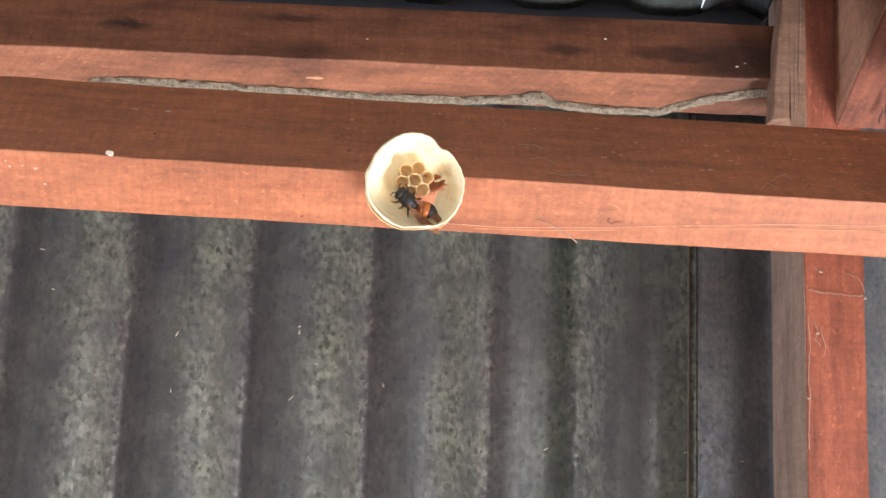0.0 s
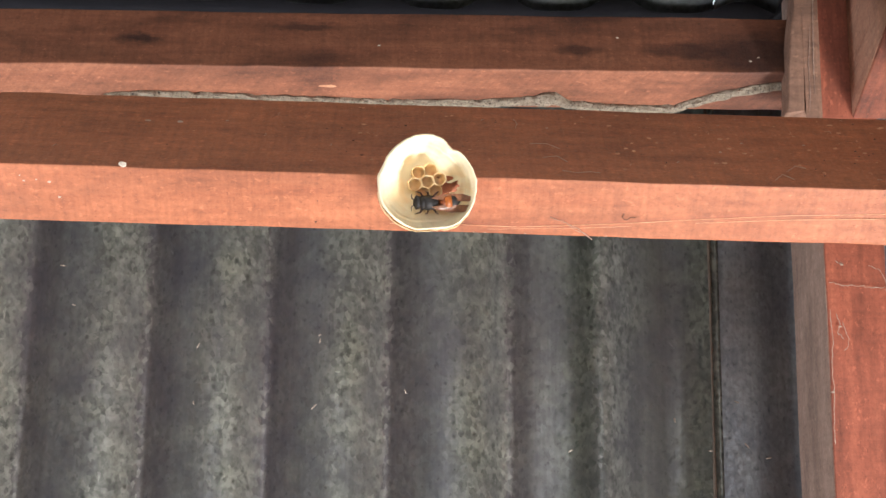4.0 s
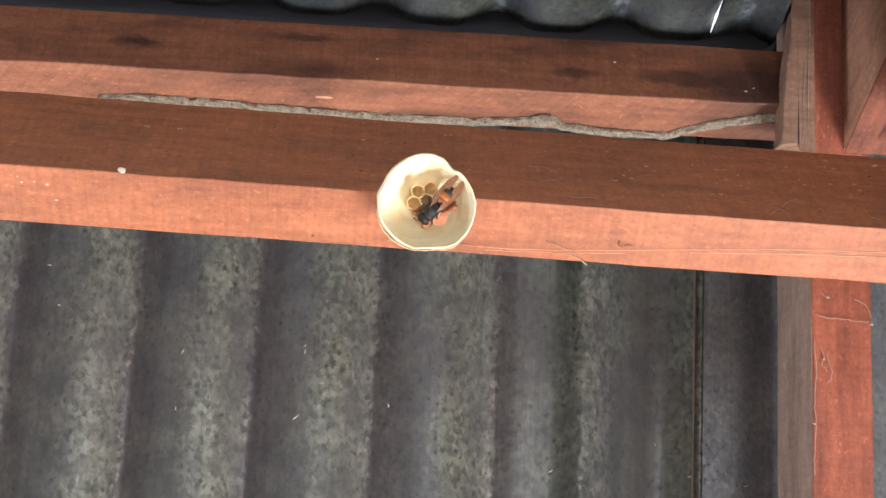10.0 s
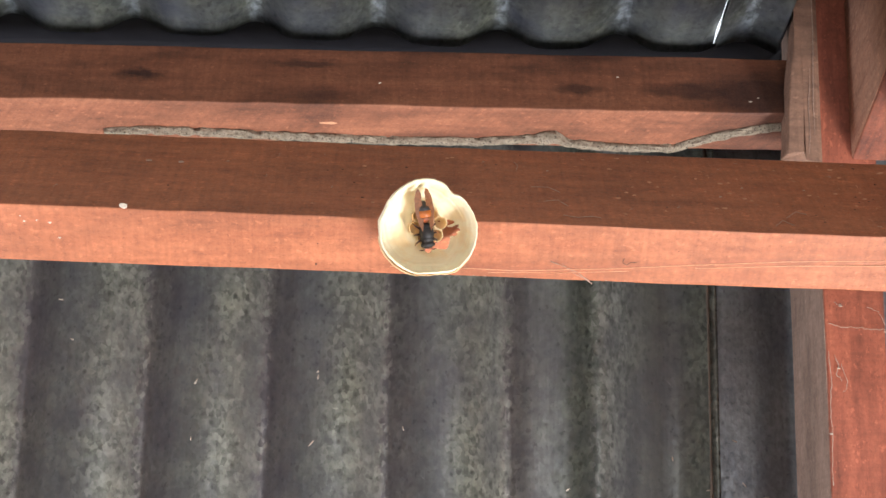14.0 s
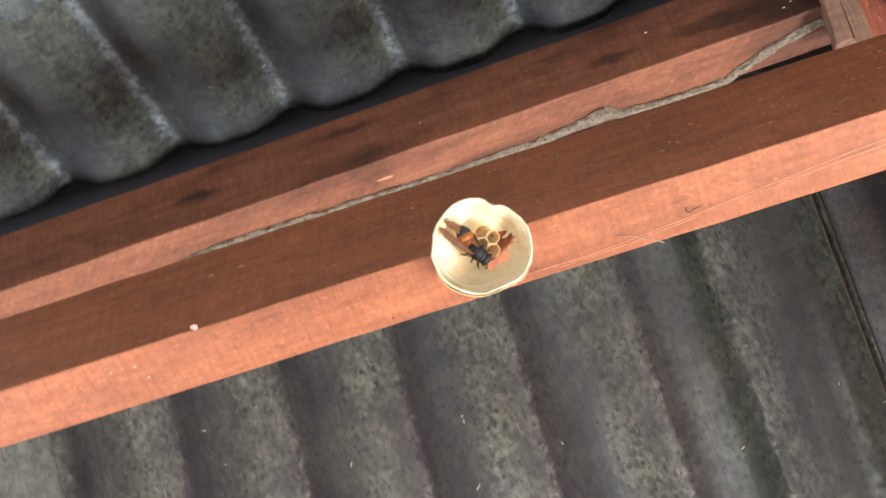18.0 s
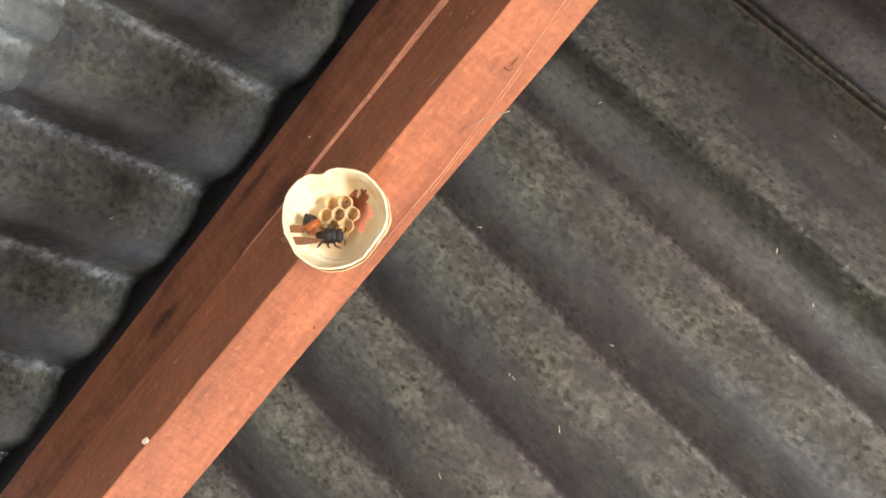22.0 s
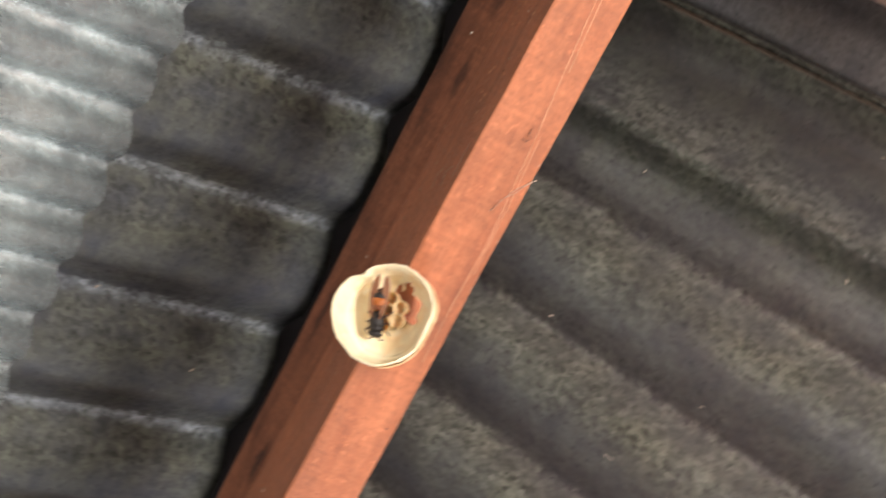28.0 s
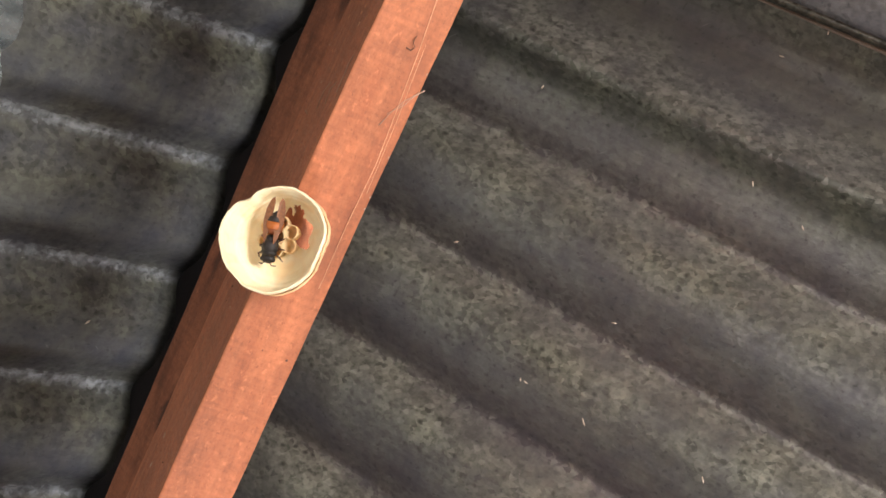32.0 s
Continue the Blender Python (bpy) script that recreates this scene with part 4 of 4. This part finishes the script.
for n, (x, y, r) in enumerate(((0.0861, 0.0267, 0.0006), (0.0870, 0.0150, 0.0004), (0.2510, 0.0120, 0.0004))):
    flake(beam, "dark_speck", (x, y, 0), (r, r * 0.8, 0.0002), KNOT, BELOW, n + 40)
for n, (x, z, r) in enumerate(((0.1800, 0.0121, 0.0008), (0.1017, 0.0284, 0.0006), (0.1553, 0.0303, 0.0005), (0.0163, 0.0200, 0.0005), (-0.0200, 0.0300, 0.0005))):
    flake(beam, "dark_speck", on_front(x, z), (r, r * 0.6, 0.0002), KNOT, FRONT, n + 50)


# scuffed paint and small pits along the front of the beam
for n in range(170):
    x = 0.02 + 0.42 * random.random() ** 0.5
    r = random.uniform(0.0003, 0.0012) * (1 if n % 3 else 0.55)
    flake(beam, "paint_chip", on_front(x, random.uniform(0.004, 0.060)), (r * 1.3, r * 0.8, 0.0002), SCUFF if n % 3 else KNOT_SOFT, FRONT, n + 70)


def strand(parent, name, points, r, mat, label=""):
    """A thin thread or splinter lying on a face."""
    return part(name, tube(bmesh.new(), points, r, 5), mat, parent, label, smooth=True)


random.seed(77)
for n in range(46):
    x = random.uniform(0.14, 0.40) if n % 4 else random.uniform(-0.10, 0.14)
    z, size, turn = random.uniform(0.006, 0.062), random.uniform(0.0010, 0.0026), random.uniform(0, 6.28)
    bend = random.choice((-1, 1)) * random.uniform(0.5, 1.6)
    strand(beam, "lint", [on_front(x + size * f * math.cos(turn + bend * f), z + size * f * math.sin(turn + bend * f), 0.0001 + 0.0005 * math.sin(3.1 * f)) for f in (0.0, 0.35, 0.7, 1.0)], random.uniform(0.00010, 0.00018), SCUFF if n % 3 else DULL_SILK)
strand(beam, "pale_grain_line", [(0.120, 0.0262, -0.0001), (0.150, 0.0256, -0.0002), (0.178, 0.0262, -0.0001), (0.2236, 0.0228, -0.0002), (0.262, 0.0190, -0.0002), (0.302, 0.0155, -0.0001), (0.360, 0.0125, 0.0001)], 0.00016, SPLINTER, "raised pale splinter of the grain")
strand(beam, "pale_grain_line", [(0.165, 0.0278, 0.0), (0.20, 0.0262, -0.0002), (0.2325, 0.0240, 0.0001)], 0.00014, SPLINTER)
strand(beam, "pale_grain_line", [(0.26, 0.0212, 0.0), (0.302, 0.0178, -0.0002), (0.365, 0.0150, 0.0)], 0.0002, SPLINTER)
strand(beam, "insect_leg_husk", [(0.2267, 0.0166, -0.0008), (0.2262, 0.0190, -0.0006), (0.2280, 0.0200, -0.0012), (0.2296, 0.0182, -0.0016), (0.2325, 0.0188, -0.0006)], 0.0002, KNOT, "dry dark husk stuck in web")
strand(beam, "cobweb", [(0.1932, 0.0200, -0.0004), (0.2010, 0.0226, -0.0012), (0.2065, 0.0256, -0.0008), (0.2135, 0.0318, -0.0004)], [0.00016, 0.0001, 0.00014, 0.0003], DULL_SILK, "dusty strand of cobweb")
strand(beam, "cobweb", [(0.1985, 0.0210, -0.0004), (0.2050, 0.0262, -0.0010), (0.2120, 0.0300, -0.0004)], 0.0001, DULL_SILK)
for x in (0.1586, 0.1640, 0.1824, 0.2200, 0.2290):
    flake(beam, "frayed_fibre", (x, 0.0299, 0.0002), (0.0007, 0.0003, 0.0002), DULL_SILK, BELOW, x * 90)
for pts_ in (
    [(0.1900, -0.0003, 0.0182), (0.1965, -0.0008, 0.0190), (0.2010, -0.0003, 0.0150)],
    [(0.1978, -0.0003, 0.0075), (0.2040, -0.0009, 0.0052), (0.2105, -0.0008, 0.0065), (0.2150, -0.0003, 0.0066)],
    [(0.1850, -0.0003, 0.0300), (0.1930, -0.0008, 0.0295), (0.1985, -0.0003, 0.0262)],
    [(0.1785, -0.0003, 0.0518), (0.1800, -0.0009, 0.0470), (0.1790, -0.0003, 0.0440)],
    [(0.3020, -0.0003, 0.0120), (0.3070, -0.0012, 0.0160), (0.3120, -0.0006, 0.0150)],
    [(0.2950, -0.0003, 0.0050), (0.2990, -0.0012, 0.0085), (0.3040, -0.0003, 0.0060)],
):
    strand(beam, "cobweb", [on_front(x, z, -y) for x, y, z in pts_], 0.00018, DULL_SILK)

RFRONT = ((1, 0, 0), (0, 0, 1), (0, -1, 0))


def board_up(z):
    """How far up the board's front a mark lies, from its height on an upright face."""
    return 1.053 * ((0.0689 + 0.549 * z) / 0.879 - 0.1954)


for n, (x, z) in enumerate(((0.2496, 0.2274), (0.3308, 0.2054), (0.3260, 0.2010), (0.1100, 0.2140))):
    flake(ridge_board, "pale_fleck", (x, 0, board_up(z)), (0.0010, 0.0005, 0.0003), WHITE, RFRONT, n + 7)
flake(ridge_board, "pale_fleck", (0.0813, 0.0161, 0), (0.0060, 0.0014, 0.0001), SCUFF, BELOW, 9)

# webs on the rafters, in the place's own axes
webs = empty("rafter_cobweb", Matrix.Translation((0, 0, H)))
tagged(webs, "dusty white cobweb threads along the rafter edge", "cobweb")


def on_rafter(x, z, off=0.0012):
    """A point on the underside of the steep rafter."""
    return (x, (0.1755 - off - 0.6554 * z) / 0.7553, z)


for path, r in (
    ([(0.3670, 0.1100), (0.3760, 0.1085), (0.3860, 0.1082), (0.3950, 0.1075), (0.4010, 0.1080)], 0.00035),
    ([(0.3668, 0.0980), (0.3676, 0.0850), (0.3664, 0.0740), (0.3672, 0.0630), (0.3660, 0.0500), (0.3664, 0.0390)], 0.0004),
    ([(0.3700, 0.0960), (0.3722, 0.0912), (0.3705, 0.0880), (0.3745, 0.0850)], 0.0004),
    ([(0.3735, 0.0925), (0.3767, 0.0852), (0.3760, 0.0820), (0.3730, 0.0800)], 0.0003),
    ([(0.3712, 0.1190), (0.3735, 0.1182), (0.3752, 0.1186)], 0.0003),
    ([(0.3900, 0.1175), (0.3963, 0.1154), (0.4005, 0.1085)], 0.0003),
):
    fine = []
    for (xa, za), (xb, zb) in zip(path, path[1:]):
        for k in range(5):
            f = k / 5
            j = noise.noise_vector(Vector((xa * 900 + k * 1.7, za * 900, r * 4000))) * 0.0008
            fine.append(on_rafter(xa + (xb - xa) * f + j.x, za + (zb - za) * f + j.y))
    part("thread", tube(bmesh.new(), fine, [r * (0.35 + 0.5 * abs(noise.noise(Vector((k * 0.9, r * 9000, 1))))) for k in range(len(fine))], 5), SILK, webs, smooth=True)
for n, (x, z) in enumerate(((0.3748, 0.1182), (0.4000, 0.1075), (0.3722, 0.0912), (0.3664, 0.0632))):
    p = on_rafter(x, z, 0.0006)
    part("tuft", ball(bmesh.new(), p, (0.0011, 0.0006, 0.0006), 7, 5), SILK, webs)

# drying cracks at the butted end of the gentle rafter
for x0, y0, x1, y1 in ((0.4153, 0.0597, 0.4067, 0.0265), (0.4076, 0.0567, 0.4033, 0.0396), (0.4052, 0.0620, 0.4040, 0.0500)):
    line = []
    for k in range(6):
        f = k / 5
        y = y0 + (y1 - y0) * f
        s = (0.0895 - y) / 0.8899
        p = Vector((x0 + (x1 - x0) * f + 0.0008 * noise.noise(Vector((k * 1.3, x0 * 90, 0))), y, H + (0.2122 - 0.0915 + 0.17 * s + 0.4562 * y) / 0.8899))
        line.append(FRAME_B.inverted() @ p)
    part("crack", tube(bmesh.new(), line, [0.0002, 0.0008, 0.0006, 0.0007, 0.0005, 0.0002], 6), KNOT, rafter_b, "dark drying crack")

# ---- bits of grit and straw caught on the sheets ----
grit = bmesh.new()
ONA = [(-0.0800, 0.1751), (-0.0710, 0.1564), (0.0051, 0.1383), (0.0041, 0.1125), (0.0778, 0.1414), (0.1294, 0.1198), (0.2946, 0.1106), (0.3329, 0.1194), (0.3382, 0.0994), (0.3522, 0.0942), (0.1255, 0.2007), (0.2194, 0.0689), (0.0775, 0.1440), (0.3150, 0.0962), (0.0815, 0.0573), (0.2286, 0.0944), (0.2259, 0.1949), (0.0751, 0.1115)]
for n, (x, z) in enumerate(ONA):
    y = (0.2539 - 0.6554 * z) / 0.7553
    p = Vector((x, y, z)) - Vector((0, 0.7553, 0.6554)) * (0.0012 - (sag(x) + DEPTH * old_sheet_height(x) if x < 0.319 else 0.017 + 0.0050 * math.cos(2 * math.pi * (x - 0.372) / PITCH)))
    a = random.uniform(0, 3.1)
    d = Vector((math.cos(a), 0.6554 * math.sin(a), -0.7553 * math.sin(a))) * random.uniform(0.0008, 0.0022)
    tube(grit, [p - d, p + d * 0.2 - Vector((0, 0.0003, 0.0003)), p + d], [0.0003, 0.00045, 0.0002], 5)
for x, y in ((0.1290, -0.0235), (0.0037, -0.0142), (0.0356, -0.0827), (-0.0214, 0.0291), (0.0900, -0.0500)):
    z = (0.2122 + 0.4562 * y) / 0.8899
    p = Vector((x, y, z)) - Vector((0, -0.4562, 0.8899)) * (0.0012 - 0.0062 * math.cos(2 * math.pi * (x - 0.1069) / PITCH))
    d = Vector((0.0012, 0.0009, 0.0004))
    tube(grit, [p - d, p, p + d], [0.0003, 0.0006, 0.0003], 5)
g = tagged(part("sheet_grit", grit, SILK), "specks of pale straw and grit caught on the roof sheets", "grit", kind="stuff")
g.matrix_world = Matrix.Translation((0, 0, H))


# ---- what moves ----
def motions():
    rows = [
        (0, -0.0013, -0.0083, 141),
        (1, 0.0012, -0.0083, 159),
        (2, 0.0008, -0.0083, 175),
        (5, 0.0021, -0.0084, 183),
        (6, 0.0021, -0.0075, 188),
        (7, 0.0027, -0.0060, 192),
        (8, 0.0033, -0.0051, 224),
        (9, 0.0042, -0.0058, 230),
        (10, 0.0034, -0.0035, 231),
        (11, 0.0040, -0.0047, 236),
        (12, 0.0032, -0.0042, 233),
        (13, 0.0033, -0.0043, 243),
        (14, 0.0006, -0.0025, 279),
        (14.5, 0.0003, -0.0034, 283),
        (16.5, 0.0000, -0.0013, 284),
        (17, 0.0003, -0.0016, 297),
        (17.5, -0.0014, -0.0009, 291),
        (18, -0.0016, -0.0021, 304),
        (18.5, -0.0039, -0.0019, 311),
        (19, -0.0055, 0.0002, 286),
        (19.5, -0.0069, -0.0052, 311),
        (20, -0.0067, -0.0040, 324),
        (20.5, -0.0071, -0.0045, 322),
        (21, -0.0080, -0.0063, 312),
        (22, -0.0080, -0.0017, 310),
        (23, -0.0087, -0.0012, 294),
        (24, -0.0069, -0.0017, 287),
        (25, -0.0065, 0.0011, 267),
        (25.5, -0.0068, 0.0018, 257),
        (27.5, -0.0045, 0.0014, 215),
        (28, -0.0047, 0.0020, 202),
        (28.5, -0.0041, 0.0016, 195),
        (29, -0.0034, 0.0019, 202),
        (30, -0.0027, 0.0019, 197),
        (31, -0.0027, 0.0017, 196),
        (32, -0.0035, 0.0014, 195),
    ]
    walk(hornet, [(t, NEST_FRAME @ pose(x, y, -0.0085, 180, 0, a)) for t, x, y, a in rows])
    bend = [(0, -25), (1, -12), (2, -8), (5, -5), (7, 0), (14, 0), (17, 5), (18, 25), (19, 48), (20, 60), (22, 60), (24, 40), (25.5, 10), (27.5, 0), (32, 0)]
    walk(abdomen, [(t, pose(-0.0042, 0, 0.0003, 0, -6, a)) for t, a in bend])


motions()
